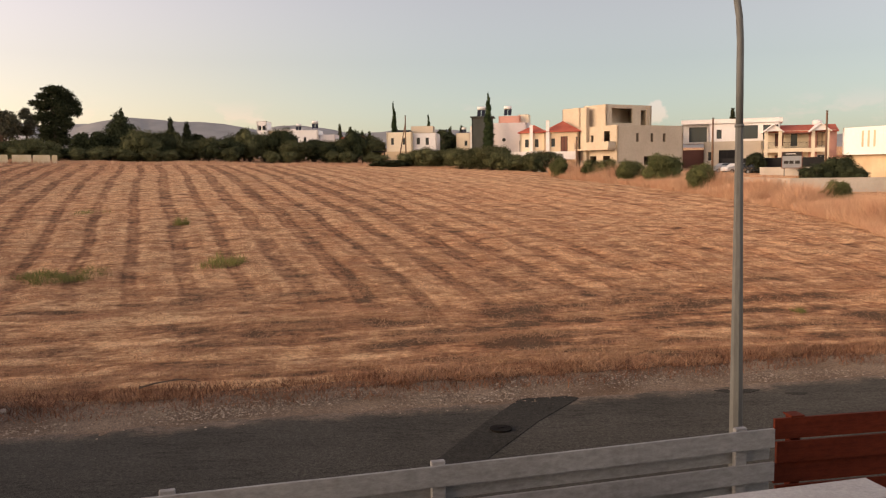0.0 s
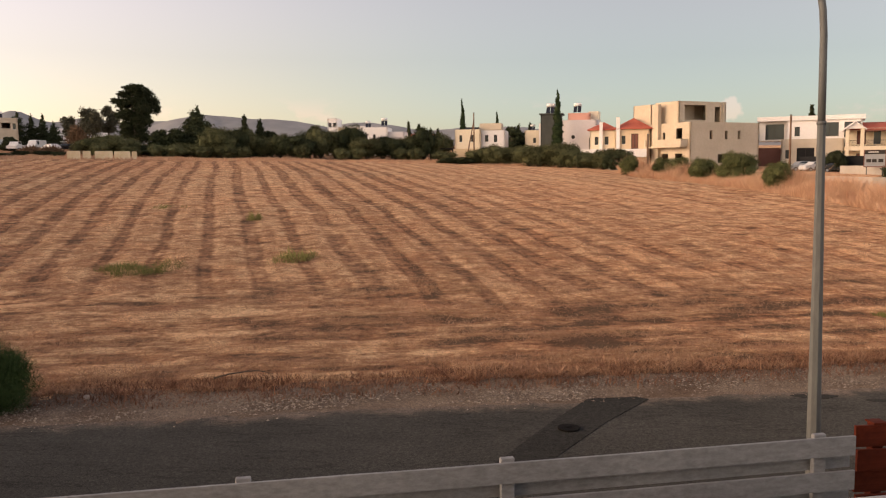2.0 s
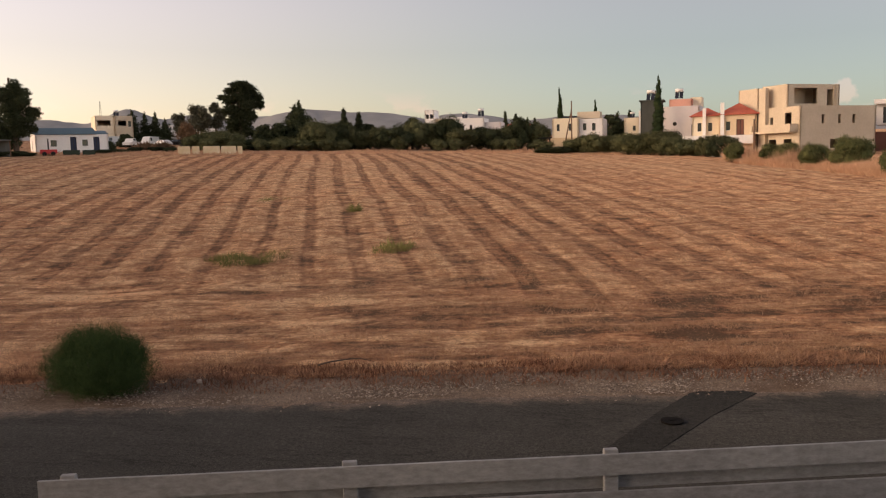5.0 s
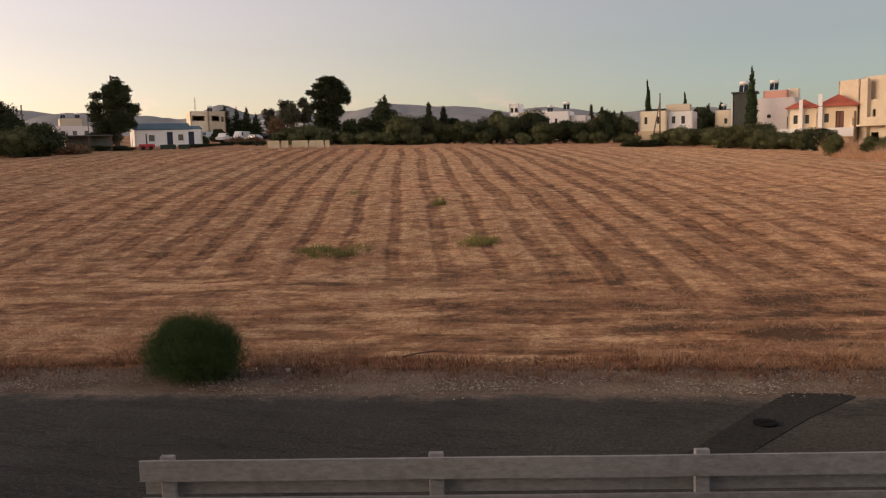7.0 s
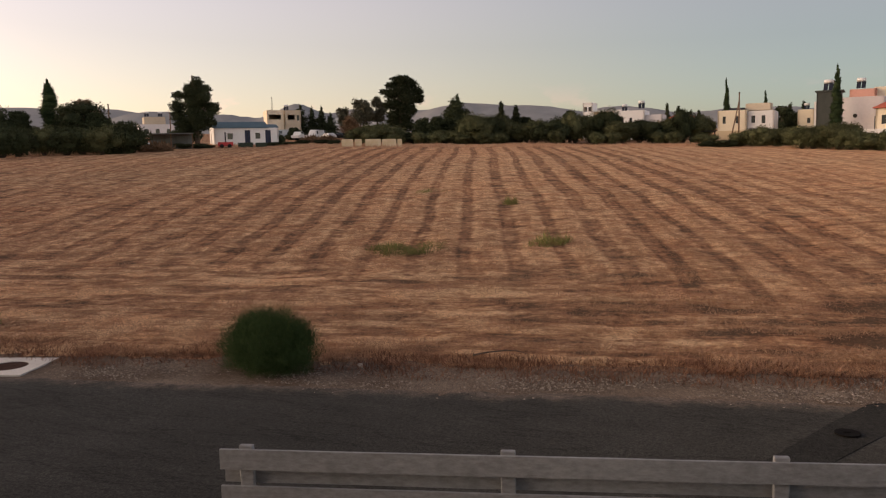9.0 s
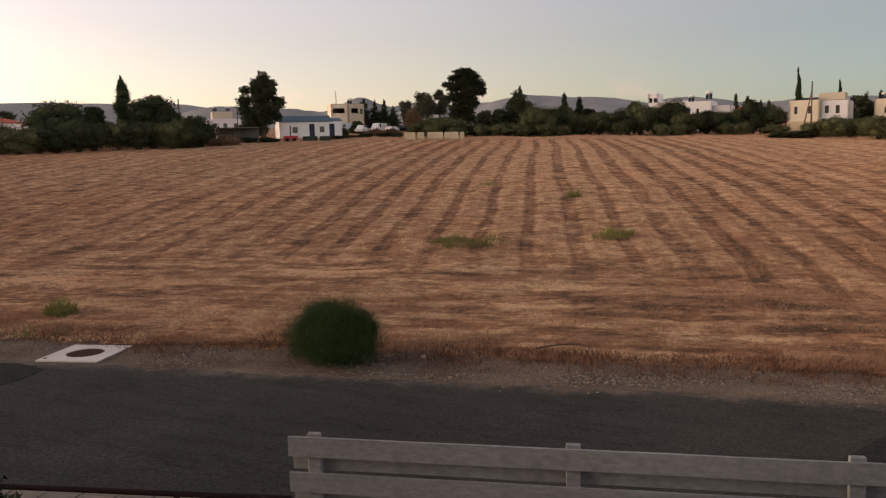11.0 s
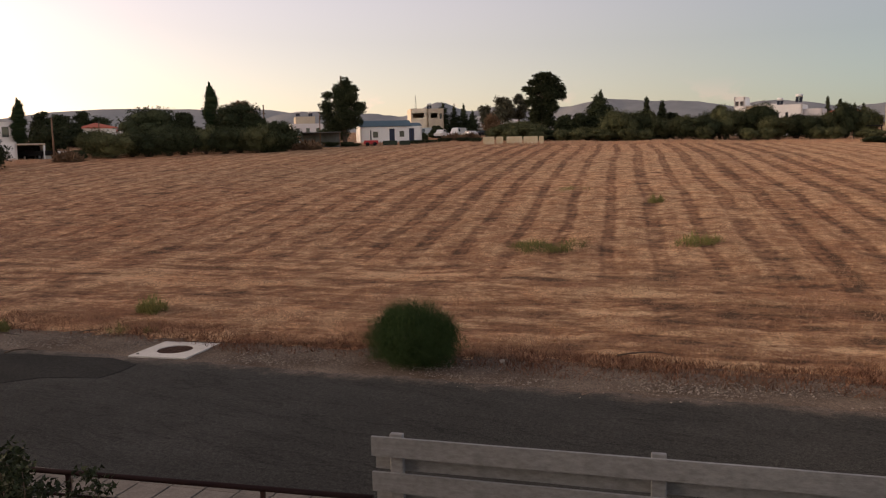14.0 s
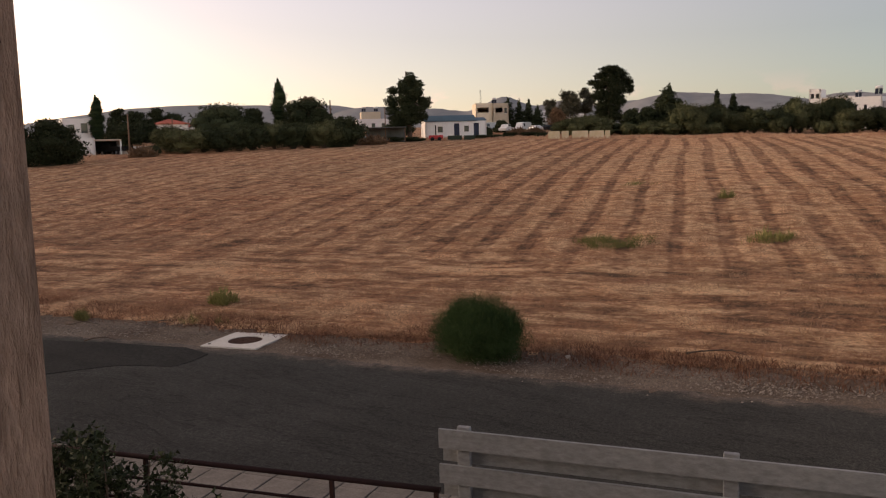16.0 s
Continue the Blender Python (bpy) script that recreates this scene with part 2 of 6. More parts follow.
def field_material():
    m, t, b = mat("dry_straw", 1.0, 0.0, 0.05)
    b.inputs["Diffuse Roughness"].default_value = 1.0
    p = coords(t)
    r = dot_n(t, p, (*ROW_P, 0))
    a = dot_n(t, p, (*ROW_A, 0))
    v = math_n(t, 'SUBTRACT', dot_n(t, p, (*OUT, 0)), EDGE)
    ragged = noise_tex(t, p, 1.1, 4, 0.7, 0.2, 0.8)
    spread_n = math_n(t, 'POWER', math_n(t, 'DIVIDE', math_n(t, 'MAXIMUM', a, 12.0), 45.0), -0.32)
    rr = math_n(t, 'ADD', r, math_n(t, 'MULTIPLY', math_n(t, 'SUBTRACT', a, 45.0), 0.01))
    rr = math_n(t, 'SUBTRACT', math_n(t, 'DIVIDE', math_n(t, 'MULTIPLY', rr, spread_n), ROW_W), 0.15)
    rr = math_n(t, 'ADD', rr, math_n(t, 'MULTIPLY', math_n(t, 'SUBTRACT', noise_tex(t, p, 0.05, 2), 0.5), 0.3))
    rr = math_n(t, 'ADD', rr, math_n(t, 'MULTIPLY', math_n(t, 'SUBTRACT', noise_tex(t, p, 0.33, 3, 0.6), 0.5), 0.035))
    rowid = math_n(t, 'ROUND', rr)
    fur = math_n(t, 'ABSOLUTE', math_n(t, 'SUBTRACT', rr, rowid))
    wn1 = t.nodes.new("ShaderNodeTexWhiteNoise")
    wn1.noise_dimensions = '1D'
    t.links.new(rowid, wn1.inputs["W"])
    swath = t.nodes.new("ShaderNodeTexWhiteNoise")
    swath.noise_dimensions = '1D'
    t.links.new(math_n(t, 'ADD', math_n(t, 'FLOOR', rr), 0.37), swath.inputs["W"])
    width = math_n(t, 'ADD', math_n(t, 'MULTIPLY', wn1.outputs["Value"], 0.11), 0.13)
    width = math_n(t, 'ADD', width, math_n(t, 'MULTIPLY', math_n(t, 'SUBTRACT', ragged, 0.5), 0.13))
    # worn dark furrows between broad pale swaths, darkest along the swaths' edges
    dark = step_n(t, math_n(t, 'SUBTRACT', width, fur), -0.09, 0.08)
    rim = step_n(t, math_n(t, 'ABSOLUTE', math_n(t, 'SUBTRACT', math_n(t, 'SUBTRACT', width, 0.05), fur)), 0.07, 0.0)
    worn = noise_tex(t, p, 0.2, 5, 0.7, 0.36, 0.62)
    worn = math_n(t, 'MULTIPLY', worn, math_n(t, 'MULTIPLY', step_n(t, rr, -14.0, -4.0, 0.3, 1.0), step_n(t, rr, 5.0, 11.0, 1.0, 0.35)))
    dark = math_n(t, 'MULTIPLY', dark, math_n(t, 'ADD', math_n(t, 'MULTIPLY', worn, 0.66), math_n(t, 'MULTIPLY', step_n(t, rr, -14.0, -4.0, 0.5, 1.0), step_n(t, rr, 5.0, 11.0, 0.34, 0.17))))
    dark = math_n(t, 'ADD', dark, math_n(t, 'MULTIPLY', math_n(t, 'MULTIPLY', rim, noise_tex(t, p, 0.5, 4, 0.7, 0.42, 0.62)), 0.5))
    rows = math_n(t, 'ADD', math_n(t, 'MULTIPLY', dark, -0.48), math_n(t, 'MULTIPLY', math_n(t, 'SUBTRACT', swath.outputs["Value"], 0.5), 0.14))
    # streaks along the rows
    rot = t.nodes.new("ShaderNodeCombineXYZ")
    t.links.new(math_n(t, 'MULTIPLY', rr, 3.4), rot.inputs[0])
    t.links.new(math_n(t, 'MULTIPLY', a, 0.22), rot.inputs[1])
    streak = noise_tex(t, rot.outputs[0], 1.0, 5, 0.65, 0.25, 0.75)
    rows = math_n(t, 'ADD', math_n(t, 'ADD', rows, 0.54), math_n(t, 'MULTIPLY', streak, 0.42))
    # headland along the road
    hv = t.nodes.new("ShaderNodeCombineXYZ")
    u = dot_n(t, p, (0.982, 0.19, 0))
    t.links.new(math_n(t, 'MULTIPLY', u, 0.16), hv.inputs[0])
    t.links.new(math_n(t, 'MULTIPLY', v, 0.95), hv.inputs[1])
    head = noise_tex(t, hv.outputs[0], 1.0, 5, 0.66, 0.36, 0.58)
    hv2 = t.nodes.new("ShaderNodeCombineXYZ")
    t.links.new(math_n(t, 'MULTIPLY', u, 0.5), hv2.inputs[0])
    t.links.new(math_n(t, 'MULTIPLY', v, 2.6), hv2.inputs[1])
    head = math_n(t, 'ADD', math_n(t, 'MULTIPLY', head, 0.72), math_n(t, 'MULTIPLY', noise_tex(t, hv2.outputs[0], 1.0, 4, 0.7, 0.35, 0.6), 0.3))
    head = math_n(t, 'ADD', head, step_n(t, u, 5.0, -5.0, -0.08, 0.12))      # darker towards the villas
    vv = math_n(t, 'ADD', v, math_n(t, 'MULTIPLY', noise_tex(t, p, 0.16, 3), 4.0))
    vv = math_n(t, 'ADD', vv, step_n(t, u, -6.0, 2.0, 0.0, 3.2))
    k = t.nodes.new("ShaderNodeMix")
    t.links.new(step_n(t, vv, 10.5, 14.5), k.inputs[0])
    t.links.new(head, k.inputs[2])
    t.links.new(rows, k.inputs[3])
    pale = k.outputs[0]
    bl = t.nodes.new("ShaderNodeCombineXYZ")
    t.links.new(math_n(t, 'MULTIPLY', u, 0.34), bl.inputs[0])
    t.links.new(math_n(t, 'MULTIPLY', v, 0.62), bl.inputs[1])
    blot = noise_tex(t, bl.outputs[0], 1.0, 5, 0.66, 0.56, 0.68)          # bare, darker places
    torn = noise_tex(t, p, 1.1, 4, 0.7, 0.2, 0.8)
    for sx, sy, rx, ry in SCARS:
        s0, v0 = 0.982 * sx + 0.19 * sy, OUT[0] * sx + OUT[1] * sy - EDGE
        du = math_n(t, 'DIVIDE', math_n(t, 'SUBTRACT', u, s0), rx)
        dv = math_n(t, 'DIVIDE', math_n(t, 'SUBTRACT', v, v0), ry)
        q = math_n(t, 'ADD', math_n(t, 'ADD', math_n(t, 'MULTIPLY', du, du), math_n(t, 'MULTIPLY', dv, dv)), math_n(t, 'MULTIPLY', math_n(t, 'SUBTRACT', torn, 0.5), 3.0))
        blot = math_n(t, 'MAXIMUM', blot, step_n(t, q, 1.9, -0.3))
    fine = noise_tex(t, p, 9.0, 6, 0.78, 0.3, 0.7)
    mid = noise_tex(t, p, 1.3, 5, 0.72, 0.36, 0.66)
    clump = noise_tex(t, p, 4.2, 4, 0.7, 0.36, 0.64)
    pale = math_n(t, 'ADD', pale, math_n(t, 'MULTIPLY', math_n(t, 'SUBTRACT', clump, 0.5), 0.36))
    pale = math_n(t, 'ADD', math_n(t, 'SUBTRACT', pale, math_n(t, 'MULTIPLY', blot, 0.54)), math_n(t, 'MULTIPLY', math_n(t, 'SUBTRACT', mid, 0.5), 0.72))
    # paler towards the villas; darker towards the farm
    pale = math_n(t, 'ADD', pale, math_n(t, 'MULTIPLY', step_n(t, rr, 4.0, 11.0, 0.0, 0.07), step_n(t, v, 8.0, 16.0)))
    pale = math_n(t, 'SUBTRACT', pale, step_n(t, math_n(t, 'ADD', u, math_n(t, 'MULTIPLY', blot, 3.0)), -8.0, -26.0, 0.0, 0.08))
    ramp = t.nodes.new("ShaderNodeValToRGB")
    e = ramp.color_ramp.elements
    e[0].position, e[0].color = 0.0, (0.15, 0.102, 0.069, 1)
    e[1].position, e[1].color = 1.0, (0.79, 0.565, 0.348, 1)
    n = e.new(0.35)
    n.color = (0.32, 0.182, 0.111, 1)
    n = e.new(0.68)
    n.color = (0.52, 0.326, 0.193, 1)
    t.links.new(pale, ramp.inputs[0])
    col = mix(t, fine, mix(t, 1.0, ramp.outputs[0], (0.62, 0.6, 0.59), 'MULTIPLY'), mix(t, 1.0, ramp.outputs[0], (1.22, 1.2, 1.18), 'MULTIPLY'))
    red = noise_tex(t, p, 0.025, 3, 0.5, 0.35, 0.7)
    col = mix(t, math_n(t, 'MULTIPLY', red, 0.5), col, mix(t, 1.0, col, (1.08, 0.84, 0.76), 'MULTIPLY'))
    ruddy = math_n(t, 'MULTIPLY', noise_tex(t, p, 0.5, 4, 0.7, 0.42, 0.66), 0.6)
    col = mix(t, ruddy, col, mix(t, 1.0, col, (1.0, 0.82, 0.74), 'MULTIPLY'))
    t.links.new(col, b.inputs["Base Color"])
    bump(t, b, math_n(t, 'ADD', math_n(t, 'ADD', math_n(t, 'MULTIPLY', fine, 0.7), math_n(t, 'MULTIPLY', mid, 0.9)), math_n(t, 'MULTIPLY', pale, 0.7)), 0.9, 0.07)
    return m


def island_mat(name, c1, c2, rough=0.8, spec=0.2, c3=None, trans=0.0):
    m, t, b = mat(name, rough, 0.0, spec)
    g = t.nodes.new("ShaderNodeNewGeometry")
    col = mix(t, g.outputs["Random Per Island"], c1, c2)
    v = coords(t)
    if c3:
        col = mix(t, noise_tex(t, v, 0.7, 3, 0.6, 0.45, 0.75), col, c3)
    oi = t.nodes.new("ShaderNodeObjectInfo")
    r = t.nodes.new("ShaderNodeMapRange")
    r.inputs["To Min"].default_value, r.inputs["To Max"].default_value = 0.8, 1.25
    t.links.new(oi.outputs["Random"], r.inputs["Value"])
    mm = t.nodes.new("ShaderNodeVectorMath")
    mm.operation = 'SCALE'
    t.links.new(col, mm.inputs[0])
    t.links.new(r.outputs[0], mm.inputs["Scale"])
    t.links.new(mm.outputs[0], b.inputs["Base Color"])
    return m


M_field = field_material()
def asphalt(name, c1, c2, dusty=False):
    m, t, b = mat(name, 1.0, 0.0, 0.03)
    b.inputs["Diffuse Roughness"].default_value = 0.8
    v = coords(t)
    col = mix(t, noise_tex(t, v, 0.5, 4, 0.6), c1, c2)
    grit = noise_tex(t, v, 60, 3, 0.8, 0.35, 0.65)
    chips = noise_tex(t, v, 17, 5, 0.85, 0.36, 0.66)
    col = mix(t, grit, mix(t, 1.0, col, (0.55, 0.55, 0.55), 'MULTIPLY'), mix(t, 1.0, col, (1.5, 1.48, 1.45), 'MULTIPLY'))
    col = mix(t, chips, mix(t, 1.0, col, (0.68, 0.68, 0.68), 'MULTIPLY'), mix(t, 1.0, col, (1.32, 1.3, 1.28), 'MULTIPLY'))
    streak = noise_tex(t, coords(t, (0.25, 1.6, 1), (0, 0, radians(-11))), 1.0, 4, 0.6, 0.35, 0.7)
    col = mix(t, streak, mix(t, 1.0, col, (0.82, 0.82, 0.82), 'MULTIPLY'), col)
    if dusty:        # gravel and straw dust blown over the edge towards the field
        u, w = dot_n(t, v, (0.982, 0.19, 0)), dot_n(t, v, (*OUT, 0))
        bend = math_n(t, 'MAXIMUM', math_n(t, 'SUBTRACT', math_n(t, 'MULTIPLY', u, -1.0), 9.0), 0.0)
        w = math_n(t, 'ADD', w, math_n(t, 'MULTIPLY', math_n(t, 'MULTIPLY', bend, bend), 0.004))
        w = math_n(t, 'ADD', w, math_n(t, 'MULTIPLY', math_n(t, 'SUBTRACT', noise_tex(t, v, 1.1, 5, 0.7, 0.25, 0.75), 0.5), 0.75))
        film = math_n(t, 'MULTIPLY', step_n(t, w, 11.5, 12.15), noise_tex(t, v, 9, 5, 0.8, 0.3, 0.55))
        col = mix(t, film, col, mix(t, grit, (0.1, 0.075, 0.06), (0.26, 0.21, 0.17)))
        crack = noise_tex(t, coords(t, (0.3, 1.6, 1), (0, 0, radians(-11))), 0.9, 5, 0.6, 0.485, 0.5)
        crack2 = noise_tex(t, coords(t, (0.3, 1.6, 1), (0, 0, radians(-11))), 0.9, 5, 0.6, 0.515, 0.5)
        col = mix(t, math_n(t, 'MULTIPLY', math_n(t, 'MULTIPLY', crack, crack2), 0.5), col, mix(t, 1.0, col, (0.45, 0.45, 0.45), 'MULTIPLY'))
    t.links.new(col, b.inputs["Base Color"])
    bump(t, b, grit, 0.5, 0.004)
    return m


M_patch = asphalt("new_asphalt", (0.031, 0.0315, 0.0305), (0.042, 0.0424, 0.0405))
M_asphalt = asphalt("asphalt", (0.049, 0.0495, 0.0465), (0.07, 0.07, 0.0655), True)

M_gravel = asphalt("gravel", (0.11, 0.078, 0.058), (0.23, 0.187, 0.15))
M_stone = island_mat("pebbles", (0.08, 0.062, 0.048), (0.4, 0.335, 0.275), c3=(0.18, 0.125, 0.092))
M_concrete = mottled("concrete", (0.5, 0.48, 0.45), (0.62, 0.6, 0.56), 1.2, 30, 0.9, 0.25, 0.3, 0.004)
M_iron = mottled("cast_iron", (0.007, 0.0065, 0.006), (0.014, 0.0125, 0.011), 8, 60, 0.9, 0.06, 0.4, 0.004, 0.0)
M_straw = island_mat("dry_grass_blades", (0.27, 0.145, 0.09), (0.54, 0.34, 0.21), 0.9, 0.1, (0.36, 0.185, 0.115))
M_tuft = island_mat("cut_straw", (0.33, 0.19, 0.118), (0.5, 0.32, 0.198), 0.95, 0.05, (0.4, 0.22, 0.142))
M_tallgrass = island_mat("tall_dry_grass", (0.36, 0.21, 0.135), (0.62, 0.41, 0.265), 0.9, 0.1, (0.44, 0.24, 0.15))
M_weed = island_mat("green_weed", (0.105, 0.108, 0.034), (0.23, 0.21, 0.073), 0.8, 0.2)
M_bush = island_mat("dark_green_bush", (0.022, 0.044, 0.015), (0.066, 0.102, 0.037), 0.9, 0.06)
M_leaf = island_mat("dark_foliage", (0.02, 0.027, 0.014), (0.05, 0.058, 0.03), 0.9, 0.06)
M_bankbush = island_mat("yellow_olive_foliage", (0.045, 0.054, 0.022), (0.115, 0.12, 0.05), 0.9, 0.06)
M_olive = island_mat("olive_foliage", (0.045, 0.052, 0.025), (0.12, 0.122, 0.06), 0.9, 0.06, (0.07, 0.075, 0.037))
M_garden = island_mat("glossy_garden_foliage", (0.014, 0.021, 0.009), (0.046, 0.058, 0.024), 0.7, 0.2)
M_wisp = island_mat("grey_foliage", (0.06, 0.058, 0.04), (0.12, 0.115, 0.08), 0.9, 0.06)
M_dryleaf = island_mat("dry_brown_foliage", (0.12, 0.075, 0.045), (0.22, 0.14, 0.085), 0.85, 0.15)
M_cypress = island_mat("cypress_foliage", (0.018, 0.033, 0.016), (0.042, 0.06, 0.026), 0.9, 0.06)
M_bark = mottled("bark", (0.09, 0.065, 0.05), (0.15, 0.115, 0.09), 2, 12, 0.95, 0.15, 0.8, 0.03, stretch=(1, 1, 0.25))
# white paint set to grey: the fence's back-lit shade is in its colour
M_whitewood = mottled("shaded_white_wood", (0.222, 0.23, 0.24), (0.306, 0.316, 0.328), 1.5, 26, 0.8, 0.15, 0.5, 0.004, stretch=(0.4, 1, 1), vary=0.06, speck=0.6)
M_redwood = mottled("red_stained_wood", (0.085, 0.014, 0.006), (0.14, 0.027, 0.011), 1.5, 24, 0.8, 0.12, 0.5, 0.004, stretch=(0.3, 1, 1), vary=0.15, speck=0.5)
M_rail = mottled("brown_painted_metal", (0.028, 0.012, 0.011), (0.045, 0.02, 0.017), 3, 40, 0.7, 0.2, 0.2, 0.001)
M_galv = mottled("galvanised_steel", (0.11, 0.115, 0.11), (0.15, 0.155, 0.15), 2, 30, 0.65, 0.3, 0.15, 0.001, 0.1, stretch=(1, 1, 0.2))
M_paving = mottled("paving_slab", (0.165, 0.147, 0.13), (0.25, 0.224, 0.2), 2.8, 40, 0.95, 0.1, 0.3, 0.002, vary=0.12, speck=0.62)
M_plaster_brown = mottled("ribbed_brown_plaster", (0.46, 0.32, 0.255), (0.62, 0.45, 0.36), 2.5, 22, 0.95, 0.15, 1.0, 0.012, stretch=(1.6, 1.6, 0.3), speck=0.5)

# ---- the ground, one sheet to the horizon ----
def uv_to_xy(u, v):
    return 0.982 * u + OUT[0] * v, 0.19 * u + OUT[1] * v


def spread(lo, hi, step, far, grow):
    out = list(np.arange(lo, hi, step))
    s, x = step, hi
    while x < far:
        out.append(x)
        s *= grow
        x += s
    out.append(far)
    s, x = step, lo
    while x > -far:
        s *= grow
        x -= s
        out.insert(0, max(x, -far))
    return out


def relief(x, y):
    v = OUT[0] * x + OUT[1] * y - EDGE
    if v < 0.4 or math.hypot(x, y) > 140:
        return 0.0
    k = min(1, max(0, (v - 1.0) / 1.0))
    rows = 0.07 * (furrow(x, y) - 0.5) * min(1, max(0, (v - 9) / 4))
    return k * (rows + 0.05 * noise.noise((x * 0.35, y * 0.35, 0)) + 0.03 * noise.noise((x * 1.3, y * 1.3, 4)) + 0.07)


us = spread(-45, 25, 0.5, 3600, 1.17)
vs_ = spread(11.0, 52, 0.42, 3600, 1.13)
verts, faces = [], []
for v in vs_:
    for u in us:
        x, y = uv_to_xy(u, v)
        verts.append((x, y, ground_z(x, y) + relief(x, y) - 0.015))
W = len(us)
for j in range(len(vs_) - 1):
    for i in range(W - 1):
        faces.append((j * W + i, j * W + i + 1, (j + 1) * W + i + 1, (j + 1) * W + i))
me = bpy.data.meshes.new("ground")
me.from_pydata(verts, [], faces)
me.materials.append(M_field)
for p in me.polygons:
    p.use_smooth = True
tagged(new("ground", me), "mown dry straw field with rows climbing away", "field", kind="structure")


def edge_far(u):      # the road's ragged far edge; it bends away at its left end
    return EDGE - 0.004 * max(0.0, -u - 9) ** 2 + 0.12 * noise.noise((u * 0.4, 1.5, 0)) + 0.14 * noise.noise((u * 1.7, 3.0, 0)) + 0.11 * noise.noise((u * 5, 3.0, 0))


def edge_near(u):
    return 4.6


def strip(name, lo, hi, z, material, u0=-70, u1=60, step=0.12, across=3, zf=None):
    bm = bmesh.new()
    n = int((u1 - u0) / step)
    prev = None
    for i in range(n + 1):
        u = u0 + (u1 - u0) * i / n
        a, b = lo(u), hi(u)
        ring = []
        for k in range(across + 1):
            v = a + (b - a) * k / across
            x, y = uv_to_xy(u, v)
            ring.append(bm.verts.new((x, y, z + (zf(u, v, k / across) if zf else 0))))
        if prev:
            for k in range(across):
                bm.faces.new((prev[k], ring[k], ring[k + 1], prev[k + 1])).smooth = True
        prev = ring
    return part(name, bm, material)


tagged(strip("road", edge_near, edge_far, 0.005, M_asphalt, zf=lambda u, v, k: 0.003 * noise.noise((u * 0.3, v * 0.5, 9))),
       "worn dark grey asphalt road beside the field", "road", kind="structure")


def grass_edge(u):
    return EDGE + 1.25 + 0.045 * max(0, -u - 2) - 0.0016 * max(0, -u - 12) ** 2 + 0.3 * noise.noise((u * 0.5, 7, 0)) + 0.12 * noise.noise((u * 1.9, 2, 0))


tagged(strip("verge", lambda u: edge_far(u) - 0.12, lambda u: grass_edge(u) + 0.35, -0.004, M_gravel, across=9,
             zf=lambda u, v, k: 0.05 * k + 0.03 * noise.noise((u * 1.5, v * 1.5, 2)) * min(1, k * 2) + 0.022 * noise.noise((u * 5, v * 5, 2))),
       "stony gravel verge between road and field", "verge", kind="structure")

# stones on the verge
rng = np.random.default_rng(5)


def scatter_rocks(name, n, place, smin, smax, material):
    V, F = [], []
    base = [(1, 0, 0), (-1, 0, 0), (0, 1, 0), (0, -1, 0), (0, 0, 1), (0, 0, -0.5)]
    tri = [(0, 2, 4), (2, 1, 4), (1, 3, 4), (3, 0, 4), (2, 0, 5), (1, 2, 5), (3, 1, 5), (0, 3, 5)]
    for _ in range(n):
        x, y, z = place()
        s = smin + (smax - smin) * rng.random() ** 3
        k = len(V)
        for b in base:
            j = rng.uniform(0.6, 1.2, 3) * s
            V.append((x + b[0] * j[0], y + b[1] * j[1], z + b[2] * j[2] * 0.6))
        F += [(a + k, b + k, c + k) for a, b, c in tri]
    me = bpy.data.meshes.new(name)
    me.from_pydata(V, [], F)
    me.materials.append(material)
    return new(name, me)


def on_verge():
    u = rng.uniform(-26, 16)
    a, b = edge_far(u), grass_edge(u)
    v = a + (b - a) * rng.random() ** 0.8 if rng.random() < 0.985 else a - 0.3 * rng.random() ** 2
    x, y = uv_to_xy(u, v)
    if noise.noise((u * 0.55, v * 1.3, 6)) + rng.uniform(-0.35, 0.45) < 0:
        return on_verge()
    if abs(x + 12.68) < 0.85 and abs(y - 10.32) < 0.85:      # the manhole stays clear
        return on_verge()
    return x, y, 0.03 if v > a else 0.012


tagged(scatter_rocks("pebbles", 36000, on_verge, 0.005, 0.028, M_stone), "pale loose pebbles strewn over the gravel verge", "pebbles", kind="stuff")
bm = bmesh.new()
bmesh.ops.create_icosphere(bm, subdivisions=2, radius=0.062)
for v in bm.verts:
    v.co *= 1 + 0.35 * noise.noise(v.co * 14)
    v.co.z *= 0.75
rock = part("stone", bm, mottled("field_stone", (0.3, 0.24, 0.19), (0.42, 0.35, 0.28), 8, 40))
rock.matrix_world = pose(-6.6, 12.08, 0.06)
tagged(rock, "pale rough field stone lying on the verge", "stone")

